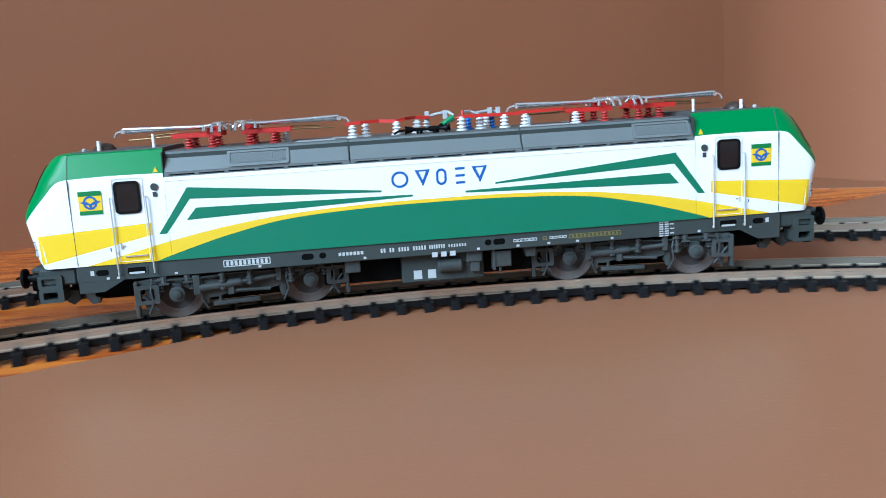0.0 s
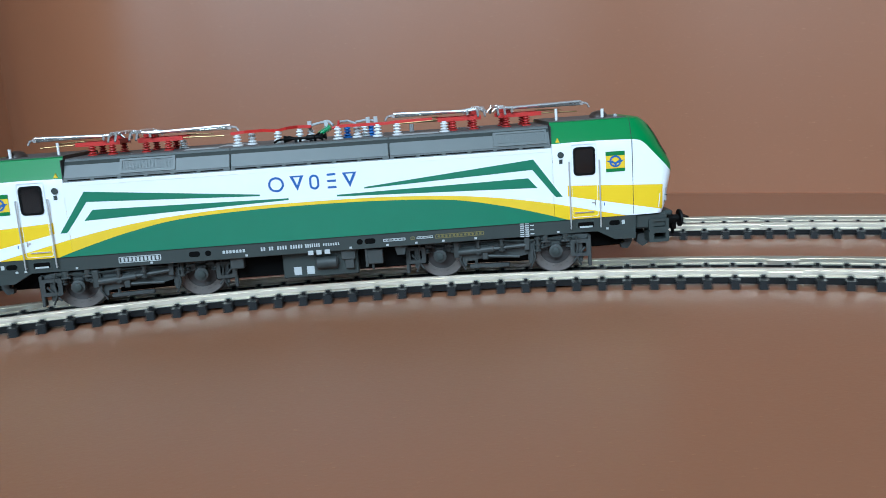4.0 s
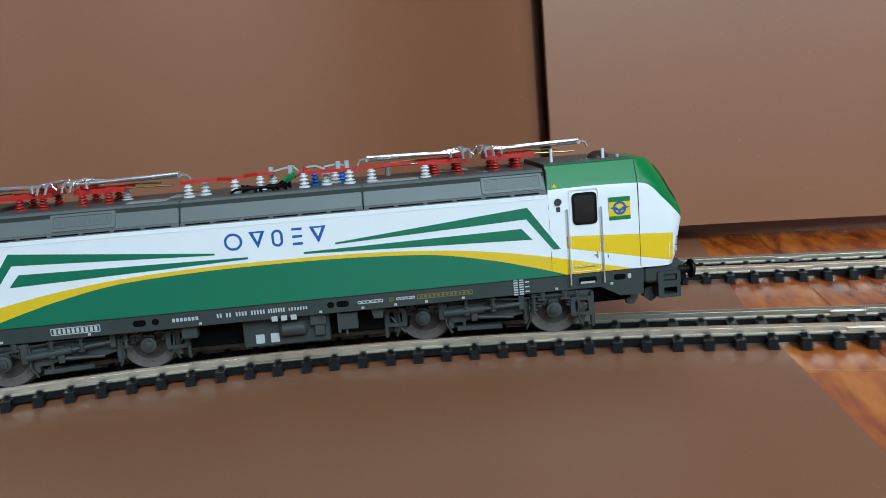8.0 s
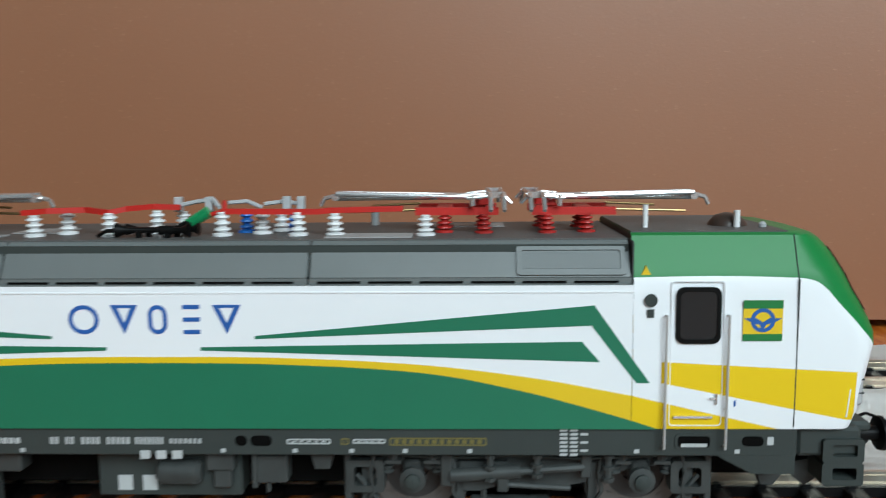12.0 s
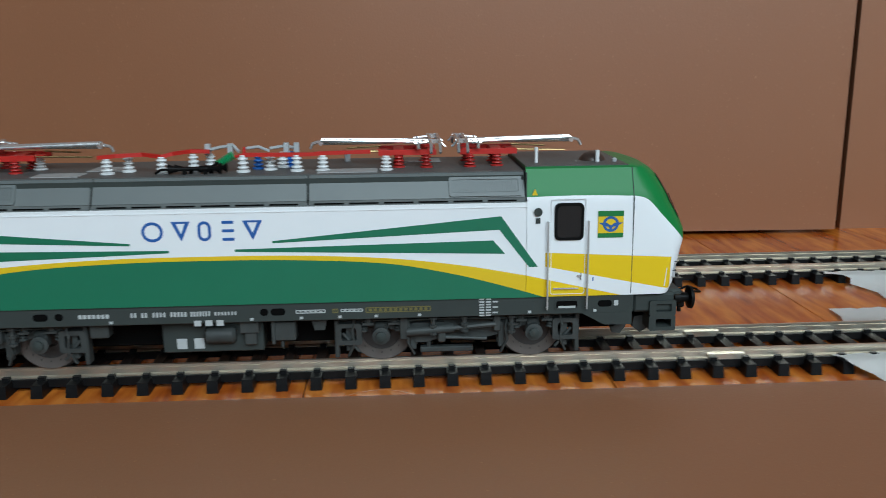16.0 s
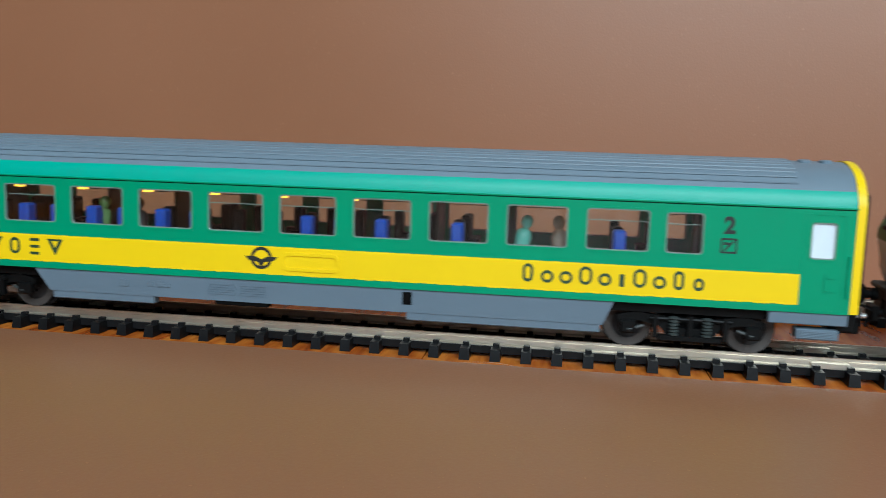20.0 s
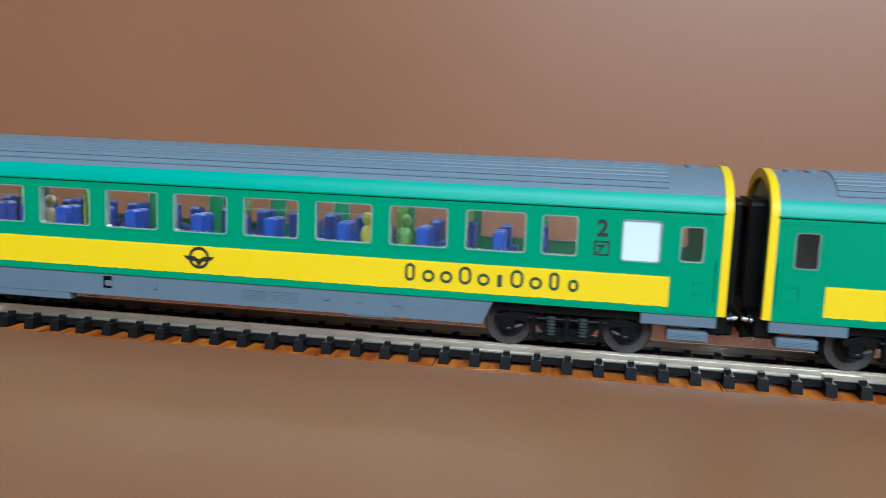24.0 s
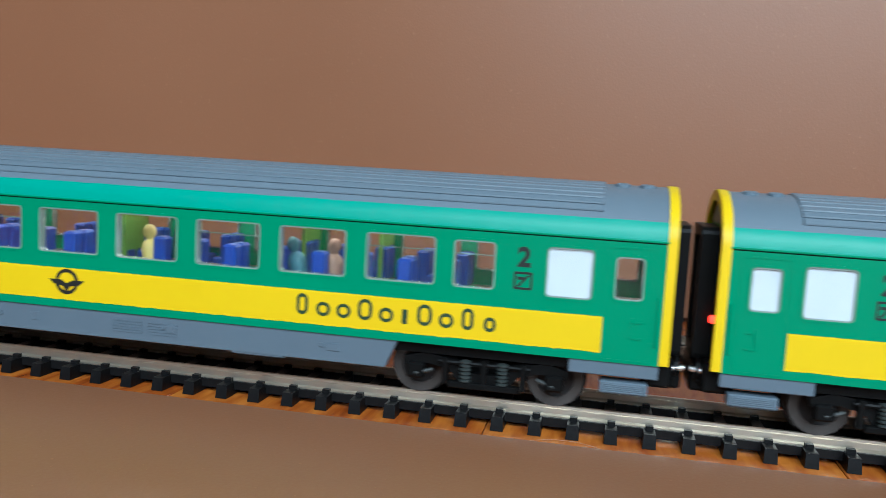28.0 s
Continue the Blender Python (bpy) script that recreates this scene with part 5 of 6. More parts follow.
def coach(label, doors, whites, logo_x, lit, seed, lozenge=False, tail_end=0):
    rnd = random.Random(seed)
    c = tagged(new("model_coach"), label, "model train", "model coaches")
    # without lamps the inside takes darker copies of its colours
    lining = INNER if lit else INNER_UNLIT
    for s in (-1, 1):
        y = s * 16.3
        wins = window_list(doors, whites) if s < 0 else window_list(doors[::-1] if False else doors, whites)
        holes = [w[:4] for w in wins]
        wall = part("side_wall", openings_mesh(-130.6, 130.6, 12.2, 36.7, holes, y - s * 1.0, y), COACH, c, "green painted side wall")
        for x0, x1, z0, z1, kind in wins:
            rim = ring(B(), round_rect(x0 - 0.55, x1 + 0.55, z0 - 0.5, z1 + 0.5, 1.3, 3), round_rect(x0 - 0.05, x1 + 0.05, z0, z1, 0.9, 3), y - s * 0.3, y + s * 0.12)
            w = part("window", rim, COACH, c, "coach window with a raised rim", smooth=40)
            ledge = ring(B(), round_rect(x0, x1, z0, z1, 0.9, 3), round_rect(x0 + 0.3, x1 - 0.3, z0 + 0.3, z1 - 0.3, 0.7, 3), y - s * (1.9 if lit else 0.5), y + s * 0.02)
            # lit coaches take the rim copy brightened in colour
            part("ledge", ledge, LIT_RIM if lit else RIM, w, smooth=40)
            if kind in ("blind", "white"):
                part("blind", prism(B(), round_rect(x0 + 0.3, x1 - 0.3, z0 + 0.3, z1 - 0.3, 0.7, 3), y - s * 0.6, y - s * 0.35), BLIND, w, "white window blind")
            pane = part("pane", prism(B(), round_rect(x0 + 0.3, x1 - 0.3, z0 + 0.3, z1 - 0.3, 0.7, 3), y - s * 0.25, y - s * 0.15), GLASS, w)
            pane.visible_shadow = False
            if kind in ("wide", "narrow") and rnd.random() < 0.5:
                bm = rod(B(), (x0, y - s * 0.8, z1 - 2.9), (x1, y - s * 0.8, z1 - 2.9), 0.12, n=5)
                part("window_bar", bm, RIM, w)
        # yellow band and lettering
        sides = ((-118.8, 119.2),)
        for a, b in sides:
            bm = B()
            n = 200
            lo = [(a + (b - a) * i / n, 13.95 + rnd.uniform(-0.09, 0.09)) for i in range(n + 1)]
            hi = [(a + (b - a) * i / n, 21.2 + rnd.uniform(-0.04, 0.04)) for i in range(n + 1)]
            part("yellow_band", strip(bm, lo, hi, y, y + s * 0.06), BAND, c, "yellow band")
        word_shapes([(k, dx * 1.17, w * 1.1, h) for k, dx, w, h in WORD_SHORT], -96.6, 15.7, 4.4, 0.75, y + s * 0.05, s, INK_DARK, c)
        word_shapes(WORD_LONG, 54.8, 15.9, 4.5, 0.72, y + s * 0.05, s, INK_DARK, c)
        circ = lambda r: [(logo_x + r * math.cos(2 * math.pi * k / 24), 18.1 + r * math.sin(2 * math.pi * k / 24)) for k in range(24)]
        emb = part("emblem", ring(B(), circ(2.9), circ(2.1), y + s * 0.05, y + s * 0.11), INK_BLACK, c, "black winged-ring emblem")
        wing = [(-4.4, 18.5), (-1.4, 18.5), (0, 17.7), (1.4, 18.5), (4.4, 18.5), (3.3, 17.5), (1.0, 17.1), (0, 15.6), (-1.0, 17.1), (-3.3, 17.5)]
        part("emblem_wing", prism(B(), [(logo_x + px, pz) for px, pz in wing], y + s * 0.05, y + s * 0.13), INK_BLACK, emb)
        if lozenge:
            part("raised_frame", ring(B(), round_rect(-6.4, 8.6, 15.2, 19.9, 1.4, 4), round_rect(-5.6, 7.8, 16.0, 19.1, 1.0, 4), y, y + s * 0.35), BAND, c, smooth=40)
        for x in (-101.9, 102.6):
            dg = bpy.data.curves.new("class_digit", "FONT")
            dg.body, dg.size, dg.extrude, dg.align_x = "2", 5.4 * MM, 0.03 * MM, "CENTER"
            o = new("class_digit", dg)
            o.parent, o.matrix_local = c, pose(x * MM, (y + s * 0.04) * MM, 30.0 * MM, 90, 0, 0 if s < 0 else 180)
            dg.offset = 0.0002
            dg.materials.append(INK_BLACK)
            p = part("pictogram", ring(B(), round_rect(x - 1.9, x + 1.9, 25.2, 28.8, 0.2, 1), round_rect(x - 1.45, x + 1.45, 25.65, 28.35, 0.2, 1), y, y + s * 0.07), INK_BLACK, c, "small black pictogram")
            part("pictogram_bar", prism(B(), [(x - 1.3, 25.8), (x - 0.7, 25.8), (x + 1.3, 28.1), (x + 0.7, 28.1)], y, y + s * 0.06), INK_BLACK, p)
            part("pictogram_bar", box(B(), x - 1.2, x + 0.2, y, y + s * 0.06, 27.2, 27.8), INK_BLACK, p)
        # gutter line, door edges, steps and skirts
        part("gutter_line", box(B(), -130.6, 130.6, y - s * 0.4, y + s * 0.03, 36.32, 36.48), SLOT, c)
        part("gutter", box(B(), -130.6, 130.6, y - s * 0.4, y + s * 0.28, 36.55, 36.95, 0.1), COACH, c)
        for e in (-1, 1):
            part("door_edge", ring(B(), [(e * a, b) for a, b in round_rect(118.9, 128.4, 12.6, 35.4, 0.6, 2)], [(e * a, b) for a, b in round_rect(119.25, 128.05, 12.9, 35.05, 0.5, 2)], y, y + s * 0.1), COACH, c)
            part("door_rail", box(B(), e * 129.1, e * 129.7, y, y + s * 0.45, 16.0, 26.0, 0.12), COACH, c)
            bm = box(B(), e * 124.3, e * 124.7, y, y + s * 0.2, 17.2, 21.4)
            box(bm, e * 124.7, e * 126.4, y, y + s * 0.2, 17.2, 17.5)
            box(bm, e * 124.7, e * 126.4, y, y + s * 0.2, 20.4, 20.7)
            part("door_handle", bm, COACH, c)
            part("end_skirt", box(B(), e * 112.8, e * 130.4, s * 13.4, s * 15.9, 9.3, 12.3, 0.2), SKIRT, c, "blue-grey end skirt")
            st = part("door_step", box(B(), e * 119.2, e * 128.6, s * 12.0, s * 16.2, 5.8, 8.3, 0.25), SKIRT, c, "blue-grey door step")
            for k in range(5):
                part("step_ridge", box(B(), e * 120.2, e * 127.6, s * 16.2, s * 16.36, 6.2 + 0.36 * k, 6.38 + 0.36 * k), CROOF, st)
        outline = [(-76.2, 12.2), (77.2, 12.2), (74.6, 6.2), (-71.6, 6.2)]
        skirt = part("skirt", prism(B(), outline, s * 13.6, s * 15.8), SKIRT, c, "blue-grey underframe skirt")
        for a, b in ((-71, -42), (26, 74)) if lozenge else ((-71.5, -37.5), (40, 52)):
            part("skirt_box", box(B(), a, b, s * 12.5, s * 15.6, 4.2 if b - a > 20 else 5.6, 6.6, 0.2), SKIRT, skirt)
        for a in (11.5, 20.0) if not lozenge else (-26.4, -17.8):
            for k in range(5):
                part("louvre", box(B(), a, a + 7.0, s * 15.75, s * 15.98, 7.9 + 0.62 * k, 8.2 + 0.62 * k), SKIRT, skirt)
        if lozenge:
            part("battery_box", box(B(), -25.0, -10.5, s * 12.5, s * 15.4, 5.0, 6.6, 0.2), SLOT, skirt)
        for k in range(9):
            a = rnd.uniform(-56, -38) if lozenge else rnd.uniform(-66, 68)
            part("skirt_fitting", box(B(), a, a + rnd.uniform(0.8, 2.2), s * 15.75, s * (15.95 + rnd.uniform(0, 0.2)), 8.4 + rnd.uniform(0, 1), 9.8 + rnd.uniform(0, 0.8), 0.08), SKIRT, skirt)
        part("skirt_catch", box(B(), 25.0 if lozenge else -27.5, 27.4 if lozenge else -25.0, s * 15.7, s * 16.0, 8.2, 11.4, 0.1), SLOT, skirt)
    # roof: teal shoulders, grey ribbed top
    for s in (-1, 1):
        sh = [(16.2, 36.8), (16.0, 38.3), (15.5, 39.6), (14.8, 40.6)]
        bm = B()
        n = 80
        rows = [[bm.verts.new((-131 + 262 * i / n, s * yy, z + (rnd.uniform(-0.05, 0.05) if k == 3 else 0))) for k, (yy, z) in enumerate(sh)] for i in range(n + 1)]
        for a, b in zip(rows, rows[1:]):
            for k in range(3):
                bm.faces.new((a[k], b[k], b[k + 1], a[k + 1]))
        bmesh.ops.solidify(bm, geom=bm.faces[:], thickness=0.6)
        bmesh.ops.recalc_face_normals(bm, faces=bm.faces)
        part("roof_shoulder", bm, TEAL, c, "glossy lighter green roof shoulder", smooth=40)
    arc = [(14.9, 40.4), (13.8, 42.1), (12.0, 43.8), (9.4, 45.3), (6.3, 46.4), (3.1, 47.0), (0, 47.2)]
    prof = arc + [(-yy, z) for yy, z in arc[-2::-1]]
    bm = B()
    rows = [[bm.verts.new((x, yy, z)) for yy, z in prof] for x in (-131.2, 131.2)]
    for k in range(len(prof) - 1):
        bm.faces.new((rows[0][k], rows[1][k], rows[1][k + 1], rows[0][k + 1]))
    for r in rows:
        bm.faces.new(r)
    bm.faces.new((rows[0][0], rows[1][0], rows[1][-1], rows[0][-1]))
    bmesh.ops.recalc_face_normals(bm, faces=bm.faces)
    roof = part("roof", bm, CROOF, c, "blue-grey ribbed roof", smooth=30)
    # the ribbed top lies as a raised skin on the roof, in narrow lengthwise strips
    line = [Vector((q[0], q[1])) for q in prof]
    lengths = [0.0]
    for a, b in zip(line, line[1:]):
        lengths.append(lengths[-1] + (b - a).length)
    count = 17
    for k in range(count):
        u = 1.6 + (lengths[-1] - 3.2) * (k + 0.5) / count
        i = max(n for n in range(len(line) - 1) if lengths[n] <= u)
        p = line[i].lerp(line[i + 1], (u - lengths[i]) / (lengths[i + 1] - lengths[i]))
        d = line[min(len(line) - 1, i + 1 + (u - lengths[i] > (lengths[i + 1] - lengths[i]) / 2))] - line[max(0, i - (u - lengths[i] < (lengths[i + 1] - lengths[i]) / 2))]
        m = pose(0, p.x * MM, p.y * MM, 180 + math.degrees(math.atan2(d.y, d.x)), 0, 0)
        if k == 0:
            rib = part("roof_rib", box(B(), -117.5, 117.5, -0.82, 0.82, -0.7, 0.42, 0.2), CROOF, roof)
            rib.matrix_local = m
        else:
            again(rib, roof, m)
    for e in (-1, 1):
        for x in ((121.0, 126.0) if (e > 0) == (not lit) or seed % 2 else (123.5,)):
            part("roof_cap", lathe(B(), [(1.7, 0), (1.7, 0.6), (1.0, 0.9)], (e * x, -3.0, 46.7), "Z", 12), CROOF, roof, smooth=40)
        # yellow end frame, green end wall, black gangway, red lamp, coupling
        outer = [(16.5, 12.4), (16.5, 36.8), (16.2, 38.6), (15.4, 40.3), (14.1, 42.2), (12.2, 44.0), (9.5, 45.5), (6.4, 46.6), (3.1, 47.3), (0, 47.5)]
        inner = [(14.9, 12.4), (14.9, 36.4), (14.6, 37.9), (13.8, 39.3), (12.4, 40.8), (10.5, 42.2), (8.0, 43.5), (5.3, 44.5), (2.6, 45.0), (0, 45.2)]
        o = outer + [(-a, b) for a, b in outer[-2::-1]]
        i2 = inner + [(-a, b) for a, b in inner[-2::-1]]
        bm = ring(B(), o, i2, 0, 1.9)
        bmesh.ops.transform(bm, matrix=Matrix.Translation((e * 132.2 - (0 if e < 0 else 1.9), 0, 0)) @ Matrix.Rotation(radians(-90), 4, "Z"), verts=bm.verts)
        if e < 0:
            bmesh.ops.translate(bm, vec=(0, 0, 0), verts=bm.verts)
        part("end_frame", bm, BAND, c, "yellow end frame", smooth=30)
        bm = prism(B(), i2, 0, 0.8)
        bmesh.ops.transform(bm, matrix=Matrix.Translation((e * 131.0, 0, 0)) @ Matrix.Rotation(radians(-90), 4, "Z"), verts=bm.verts)
        part("end_wall", bm, COACH, c, "green end wall")
        bm = ring(B(), round_rect(-8.6, 8.6, 12.6, 40.0, 1.5, 3), round_rect(-5.4, 5.4, 14.8, 37.8, 1.2, 3), 0, 3.6)
        bmesh.ops.transform(bm, matrix=Matrix.Translation((e * 131.6 + (0 if e > 0 else -3.6), 0, 0)) @ Matrix.Rotation(radians(-90), 4, "Z"), verts=bm.verts)
        part("gangway", bm, BLACK, c, "black rubber gangway")
        part("gangway_door", box(B(), e * 131.4, e * 131.9, -4.9, 4.9, 14.8, 37.8), PART_GREEN if lit else COACH, c)
        for s in (-1, 1):
            part("tail_light", lathe(B(), [(0.85, 0), (0.85, 0.6), (0.5, 0.9)] if e > 0 else [(0.5, -0.9), (0.85, -0.6), (0.85, 0)], (e * 131.8, s * 11.2, 21.8), "X", 10), TAIL if s < 0 and e == tail_end else SLOT, c, "small red tail light" if e == tail_end else "small dark tail light", smooth=40)
            part("buffer", lathe(B(), [(1.4, 0), (1.4, 1.2), (0.9, 1.3), (0.9, 2.2), (2.2, 2.3), (2.2, 2.8)] if e > 0 else [(2.2, -2.8), (2.2, -2.3), (0.9, -2.2), (0.9, -1.3), (1.4, -1.2), (1.4, 0)], (e * 131.6, s * 10, 11.4), "X", 12), BLACK, c, "black buffer", smooth=40)
        part("end_sill", box(B(), e * 127, e * 133.4, -13.2, 13.2, 7.2, 13.2, 0.6), BLACK, c, "black end sill")
        coupling = part("coupling", box(B(), e * 132, e * 135.4, -9.0, 9.0, 6.4, 11.8, 0.5), BLACK, c, "black close coupling")
        part("lever", rod(B(), (e * 130, -9.5, 7.2), (e * 135.0, -8.0, 9.0), 0.8), BLACK, coupling, smooth=50)
        part("hook", rod(B(), (e * 133.4, 0, 8.4), (e * 133.4, 0, 4.4), 0.5), BLACK, coupling, smooth=50)
        part("coupling_pin", rod(B(), (e * 131, -12.2, 11.0), (e * 135.6, -11.0, 11.4), 0.6), CHROME, c, smooth=50)
    part("underfloor", box(B(), -128, 128, -13.4, 13.4, 9.6, 12.2), BLACK, c, "black underframe")
    part("underframe_box", box(B(), -70, 70, -11.5, 11.5, 6.4, 9.6), SLOT, c)
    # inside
    part("floor", box(B(), -130, 130, -15.2, 15.2, 20.2, 20.9), FLOOR_IN if lit else FLOOR_UNLIT, c, "coach floor")
    part("ceiling_lining", box(B(), -130, 130, -13.0, 13.0, 38.6, 39.2), lining, c, "pale ceiling" if lit else "ceiling coloured dark as unlit")
    if lit:
        for y in (-6.5, 6.5):
            part("light_strip", box(B(), -115, 115, y - 0.9, y + 0.9, 38.2, 38.6), STRIP, c, "glowing warm white light strip")
    else:
        # amber glints at the window tops as glowing pieces, hung on added stems
        for i in range(9):
            x = -88 + 19.2 * i
            part("glint_stem", box(B(), x + 1.2, x + 2.0, -6.2, -5.4, 33.5, 38.7), PART_UNLIT, c)
            part("window_glint", box(B(), x, x + 2.2, -6.6, -5.0, 33.0, 33.5), AMBER, c, "small amber glowing piece for a window-top glint")
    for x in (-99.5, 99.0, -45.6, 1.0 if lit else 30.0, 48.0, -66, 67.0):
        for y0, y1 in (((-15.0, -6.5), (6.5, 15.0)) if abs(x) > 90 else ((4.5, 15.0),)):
            part("partition", box(B(), x - 0.45, x + 0.45, y0, y1, 20.9, 38.4), PART_GREEN if lit else PART_UNLIT, c, "green partition" if lit else "dark partition")
    seat = shaded_seat = None
    for i in range(19):
        x = -91 + 9.9 * i + rnd.uniform(-0.6, 0.6)
        for y in (-11.6, -7.2, 7.2, 11.6):
            if rnd.random() < (0.12 if lit else 0.30):
                continue
            f = 1 if i % 2 else -1
            m = shift(x, y, 20.9, 0 if f > 0 else 180)
            # seats deeper in an unlit coach are coloured black for the shade there
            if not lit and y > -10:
                if shaded_seat is None:
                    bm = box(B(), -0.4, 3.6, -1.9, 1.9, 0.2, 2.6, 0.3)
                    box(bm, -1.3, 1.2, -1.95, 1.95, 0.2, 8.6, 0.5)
                    shaded_seat = part("seat", bm, BLACK, c, "inner seat coloured black for shade")
                    shaded_seat.matrix_local = m
                else:
                    again(shaded_seat, c, m)
            elif seat is None:
                bm = box(B(), -0.4, 3.6, -1.9, 1.9, 0.2, 2.6, 0.3)
                box(bm, -1.3, 1.7, -1.95, 1.95, 0.2, 8.2, 0.5)
                seat = part("seat", bm, SEAT, c, "blue plastic seat")
                seat.matrix_local = m
            else:
                again(seat, c, m)
    return c


def figure(parent, x, y, z, rgb, lean, name):
    """A tiny plain seated figurine: one smooth turned lump."""
    bm = lathe(B(), [(1.5, 0), (2.1, 0.8), (1.9, 3.0), (2.2, 5.0), (1.7, 6.6), (0.8, 7.2), (0.85, 7.5), (1.45, 8.4), (1.45, 9.6), (0.8, 10.5), (0.2, 10.7)], (0, 0, 0), "Z", 12)
    bmesh.ops.transform(bm, matrix=Matrix.Translation((x, y, z)) @ Matrix.Rotation(radians(lean), 4, "Y"), verts=bm.verts)
    part("figurine", bm, material("figurine_" + name, rgb, 0.5, scale=200), parent, "tiny plain seated figurine", smooth=60)


coach_1 = coach("green and yellow model coach with a dark inside", ("clear", "white"), (0, 0), -12.0, False, 1, True, 1)
coach_2 = coach("green and yellow model coach with a lit inside", ("white", "clear"), (1, 1), 0.0, True, 2, False, -1)
coach_3 = coach("green and yellow model coach at the train's rear, lit inside", ("white", "clear"), (1, 1), 0.0, True, 3)
for c, x, rgb, lean, nm in ((coach_1, 53.0, (0.10, 0.36, 0.28), 12, "teal"), (coach_1, -62.0, (0.16, 0.30, 0.10), 8, "moss"), (coach_1, -50.0, (0.05, 0.04, 0.04), -6, "black"), (coach_1, 63.5, (0.30, 0.20, 0.14), -4, "brown"),
                           (coach_2, -50.5, (0.34, 0.27, 0.17), 10, "cream"), (coach_2, 43.0, (0.55, 0.48, 0.05), -4, "mustard"), (coach_2, 52.0, (0.10, 0.24, 0.05), 4, "leaf"), (coach_2, -92.0, (0.50, 0.46, 0.40), 0, "stone"), (coach_2, -14.0, (0.03, 0.03, 0.05), 4, "navy"),
                           (coach_3, 15.5, (0.70, 0.52, 0.16), -6, "straw"), (coach_3, 52.0, (0.04, 0.16, 0.20), -14, "petrol"), (coach_3, 59.5, (0.45, 0.26, 0.18), 0, "clay")):
    figure(c, x, -6.6, 20.9, rgb, lean, nm)


def coach_bogie(c, cx, dark):
    bm = B()
    box(bm, -6.5, 6.5, -10.5, 10.5, 5.2, 9.0, 0.4)
    bogie = part("bogie", bm, BLACK, c, "black bogie with coil springs")
    bogie.matrix_local = shift(cx)
    for x in (-14.6, 14.6):
        spinners.append((wheelset(bogie, x, 5.9, 8.4, DARK_WHEEL, False, DARK_TYRE), 5.9))
    for s in (-1, 1):
        bm = prism(B(), [(-17.5, 8.4), (-13, 9.6), (-6, 8.6), (-4.5, 6.0), (4.5, 6.0), (6, 8.6), (13, 9.6), (17.5, 8.4), (17, 6.6), (12, 7.4), (7.4, 6.4), (5.4, 4.0), (-5.4, 4.0), (-7.4, 6.4), (-12, 7.4), (-17, 6.6)], s * 11.2, s * 13.0)
        part("side_frame", bm, BLACK, bogie)
        part("spring_plank", box(B(), -7.4, 7.4, s * 12.6, s * 14.6, 3.0, 4.3, 0.2), BLACK, bogie)
        for x in (-14.6, 14.6):
            part("axle_box", box(B(), x - 1.9, x + 1.9, s * 11.6, s * 14.2, 4.2, 7.4, 0.4), BLACK, bogie)
            part("guide", rod(B(), (x - 3.6 * (1 if x > 0 else -1), s * 13.2, 6.2), (x, s * 14.0, 5.2), 0.4), GEAR, bogie)
        for x in (-3.9, 3.9):
            part("spring", coil_spring(x, s * 13.8, 4.3, 6, 0.8, 1.2), SOLE, bogie, "dark coil spring", smooth=40)
        part("damper", rod(B(), (-9.5, s * 13.8, 8.3), (9.5, s * 13.8, 8.3), 0.5), BLACK, bogie)
        for x in (-8.2, 0.0, 8.2):
            part("bracket", box(B(), x - 0.6, x + 0.6, s * 12.6, s * 14.4, 3.6, 9.2, 0.1), BLACK, bogie)
    swivels.append((bogie, cx, 0.0))


for c in (coach_1, coach_2, coach_3):
    for cx in (-95.5, 95.5):
        coach_bogie(c, cx, c is coach_1)
COACHES = ((coach_1, C1_X), (coach_2, C2_X), (coach_3, C3_X))


# ---- the tracks ----
TIE_STEP = 0.00778


def rail_mesh(off, s0, s1, step=0.008):
    prof = [(-0.42, 0), (0.42, 0), (0.42, -0.55), (0.18, -0.8), (0.18, -1.9), (0.85, -2.2), (0.85, -2.5), (-0.85, -2.5), (-0.85, -2.2), (-0.18, -1.9), (-0.18, -0.8), (-0.42, -0.55)]
    bm = B()
    rows = []
    n = int((s1 - s0) / step)
    for i in range(n + 1):
        s = s0 + (s1 - s0) * i / n
        row = []
        for y, z in prof:
            p, h = on_track(s, off + y * MM)
            row.append(bm.verts.new((p.x * 1000, p.y * 1000, z)))
        rows.append(row)
    for a, b in zip(rows, rows[1:]):
        for k in range(len(prof)):
            bm.faces.new((a[k], b[k], b[(k + 1) % len(prof)], a[(k + 1) % len(prof)]))
    bmesh.ops.recalc_face_normals(bm, faces=bm.faces)
    return bm


def web_mesh(off, s0, s1):
    bm = B()
    rows = []
    n = int((s1 - s0) / 0.01)
    for i in range(n + 1):
        s = s0 + (s1 - s0) * i / n
        rows.append([bm.verts.new((*[q * 1000 for q in on_track(s, off + y * MM)[0].xy], z)) for y, z in ((-1.3, -2.55), (1.3, -2.55), (1.3, -4.4), (-1.3, -4.4))])
    for a, b in zip(rows, rows[1:]):
        for k in range(4):
            bm.faces.new((a[k], b[k], b[(k + 1) % 4], a[(k + 1) % 4]))
    bmesh.ops.recalc_face_normals(bm, faces=bm.faces)
    return bm


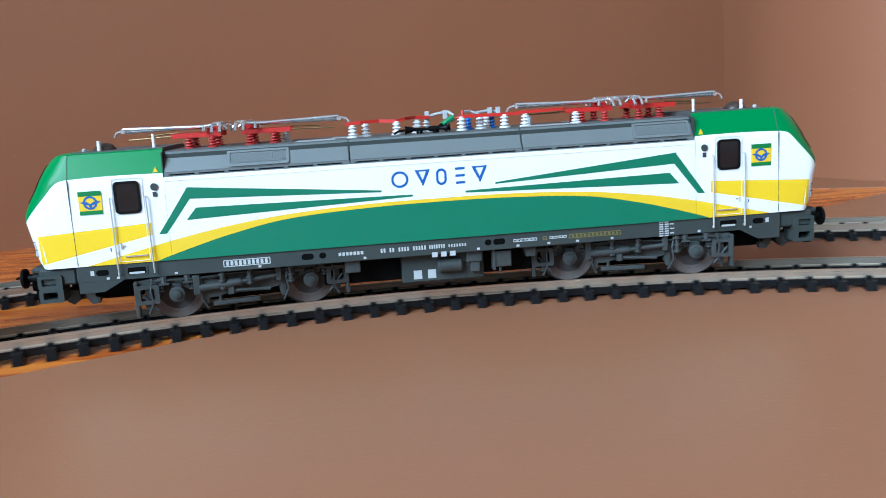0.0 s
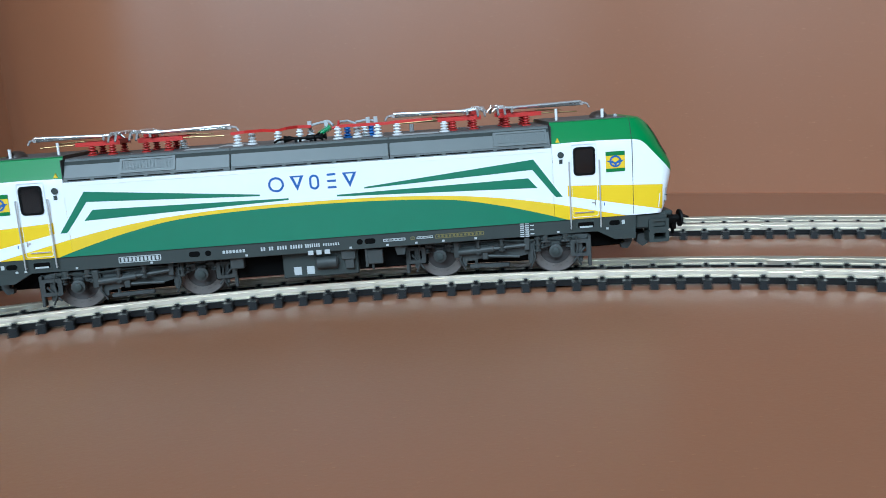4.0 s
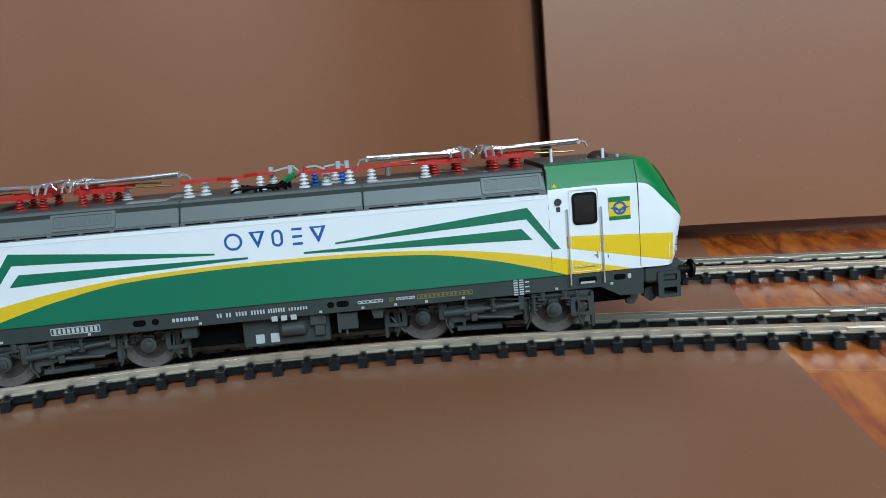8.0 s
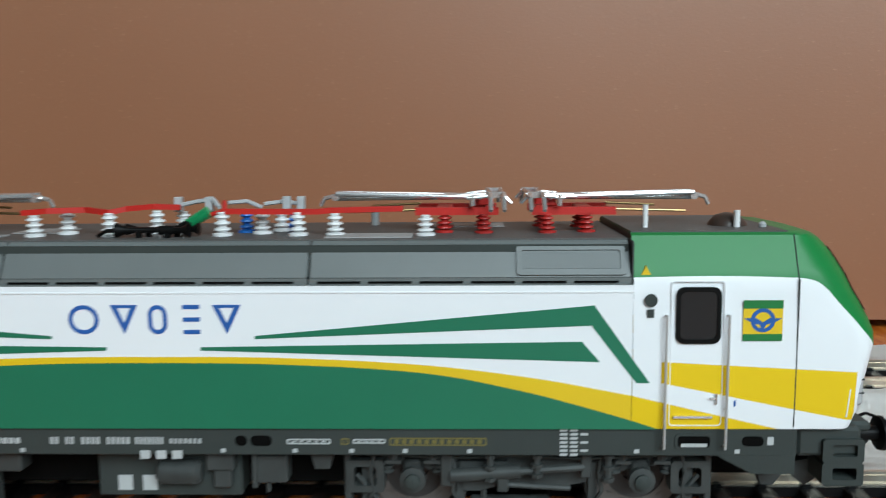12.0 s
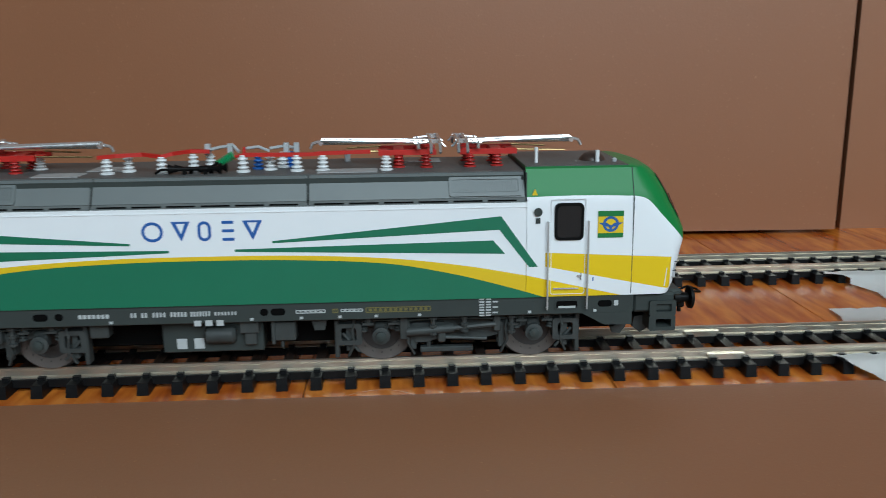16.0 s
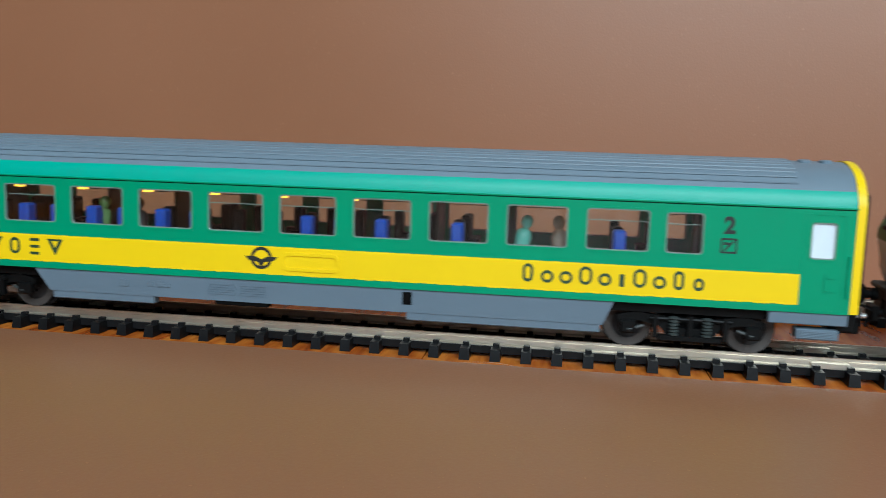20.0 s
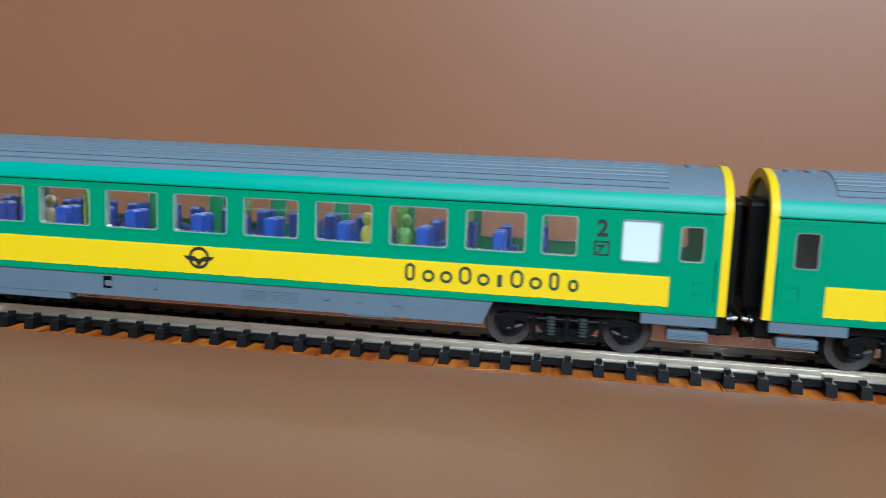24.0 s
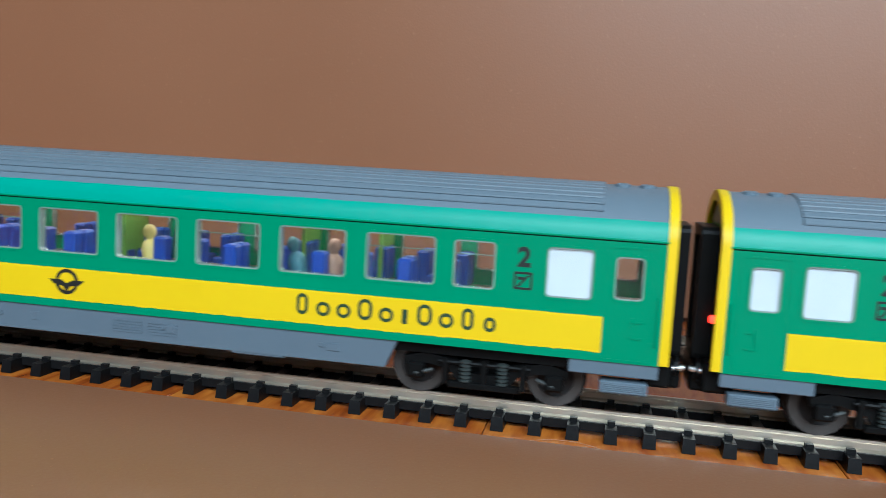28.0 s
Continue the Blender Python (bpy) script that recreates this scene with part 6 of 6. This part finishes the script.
def tie_bm():
    bm = B()
    lo = [(-1.35, -5.5), (1.35, -5.5), (1.2, -2.6), (-1.2, -2.6)]
    a = [bm.verts.new((x, -13.6 + (0.5 if z > -3 else 0), z)) for x, z in lo]
    b = [bm.verts.new((x, 13.6 - (0.5 if z > -3 else 0), z)) for x, z in lo]
    bm.faces.new(a)
    bm.faces.new(b[::-1])
    for i in range(4):
        bm.faces.new((a[i], b[i], b[(i + 1) % 4], a[(i + 1) % 4]))
    for y in (-8.25, 8.25):
        for s in (-1, 1):
            box(bm, -0.8, 0.8, y + s * 0.75, y + s * 2.0, -2.6, -1.75)
    bmesh.ops.recalc_face_normals(bm, faces=bm.faces)
    return bm


TIE_MESH = mesh_of("tie", tie_bm(), TIE)


def track(off, near0, near1, far0, far1, label):
    t = tagged(new("model_track"), label, "model track", "model tracks")
    k = 1 + off / RADIUS
    for o in (-0.00825, 0.00825):
        part("rail", rail_mesh(off + o, far0, far1), RAIL, t, "bright nickel silver rail", smooth=25)
        part("tie_web", web_mesh(off + o, far0, far1), TIE, t, "black plastic web under the rail")
    s = far0
    spare = []
    rnd = random.Random(int(off * 1e5))
    while s < far1:
        p, h = on_track(s, off)
        m = Matrix.Translation(p) @ Matrix.Rotation(h + rnd.uniform(-0.008, 0.008), 4, "Z")
        if near0 < s < near1:
            o = new("tie", TIE_MESH)
            o.parent, o.matrix_local = t, m
        else:
            spare.append(m)
        s += TIE_STEP / (k if s < BEND and s > BEND - math.pi * RADIUS else 1)
    if spare:
        bm = B()
        for m in spare:
            one = tie_bm()
            bmesh.ops.transform(one, matrix=Matrix.Translation(m.translation * 1000) @ m.to_3x3().to_4x4(), verts=one.verts)
            me = bpy.data.meshes.new("t")
            one.to_mesh(me)
            one.free()
            bm.from_mesh(me)
            bpy.data.meshes.remove(me)
        tagged(part("more_ties", bm, TIE, t), kind="stuff")
    for js in JOINTS:
        for o in (-0.00825, 0.00825):
            p, h = on_track(js, off + o)
            j = part("rail_joiner", box(B(), -4.5, 4.5, -1.1, 1.1, -2.6, -1.2, 0.1), RAIL, t)
            j.matrix_local = Matrix.Translation(p) @ Matrix.Rotation(h, 4, "Z")
    return t


JOINTS = (0.285, 0.515, 0.06, -0.19)
track(0.0, -0.83, 1.0, -1.9, 1.5, "two-rail model railway track with black plastic ties in front")
track(FAR * MM, -0.80, 1.0, -1.9, 1.5, "two-rail model railway track with black plastic ties behind")


# ---- parquet boards ----
def parquet():
    w, l = 0.0709, 0.36
    bm = box(B(), -w * 500 + 0.12, w * 500 - 0.12, -l * 500 + 0.12, l * 500 - 0.12, -0.6, 0.0)
    bmesh.ops.bevel(bm, geom=[e for e in bm.edges if all(v.co.z > -0.1 for v in e.verts)], offset=0.15, segments=1, affect="EDGES")
    me = mesh_of("plank", bm, WOOD)
    for i in range(-16, 40):
        for j in range(-3, 4):
            o = new("plank", me)
            o.parent = floor
            o.location = (CRACK_X + w * (i + 0.5), 0.02 + l * j + (0.13 if i % 2 else 0.0), FLOOR_Z)


parquet()


# a pale fibre lying on the boards beside the ties
bm = tube(B(), [(422.7 + 1.45 * i, -20.1 + 5.6 * math.sin(math.pi * i / 14) ** 0.8, FLOOR_Z * 1000 + 0.15) for i in range(15)], 0.045, 4)
tagged(part("thread", bm, SCRATCH, None), "thin pale thread lying on the parquet", "thread")


# a long pale scratch across the boards, broken in two places
for a, b in ((40.4, 62.0), (64.5, 99.5), (103.5, 108.5)):
    bm = tube(B(), [(a + (b - a) * i / 8, -28.4 - 3.7 * (a + (b - a) * i / 8 - 40.4) / 66 + 0.12 * math.sin(i), FLOOR_Z * 1000 + 0.03) for i in range(9)], 0.09, 4)
    tagged(part("scratch", bm, SCRATCH, floor), "thin pale scratch in the varnish")


# ---- movement ----
def run_at(t):
    for (a, x), (b, y) in zip(RUN, RUN[1:]):
        if t <= b:
            return x + (y - x) * (t - a) / (b - a)
    return RUN[-1][1]


def lag(s, x):
    """How far a coach at x behind the engine falls back while its coupling is in the curve, where the links draw out."""
    k = min(1.0, max(0.0, (BEND + 0.08 - (s + x)) / 0.16))
    return 0.0045 * k * k * (3 - 2 * k)


def motions():
    walk(engine, [(t, stand(s, 0.0546)) for t, s in RUN])
    for c, x in COACHES:
        walk(c, [(t, stand(s + x - lag(s, x), 0.0955)) for t, s in RUN])
    where = {engine: 0.0, coach_1: C1_X, coach_2: C2_X, coach_3: C3_X}
    for bogie, cx, _ in swivels:
        base, rows = where[bogie.parent], []
        half = 0.0546 if bogie.parent == engine else 0.0955
        for t, s in RUN:
            s = s - (lag(s, base) if base else 0.0)
            body = stand(s + base, half)
            at = stand(s + base + (half if cx > 0 else -half), 0.0165)
            turn = (body.inverted() @ at).to_euler().z
            rows.append((t, shift(cx, 0, 0, math.degrees(turn))))
        walk(bogie, rows)
    steps = [0.14 * i for i in range(int(28 / 0.14) + 1)]
    for w, r in spinners:
        at = w.location.copy()
        walk(w, [(t, Matrix.Translation(at) @ Matrix.Rotation(run_at(t) / (r * MM), 4, "Y")) for t in steps])


motions()
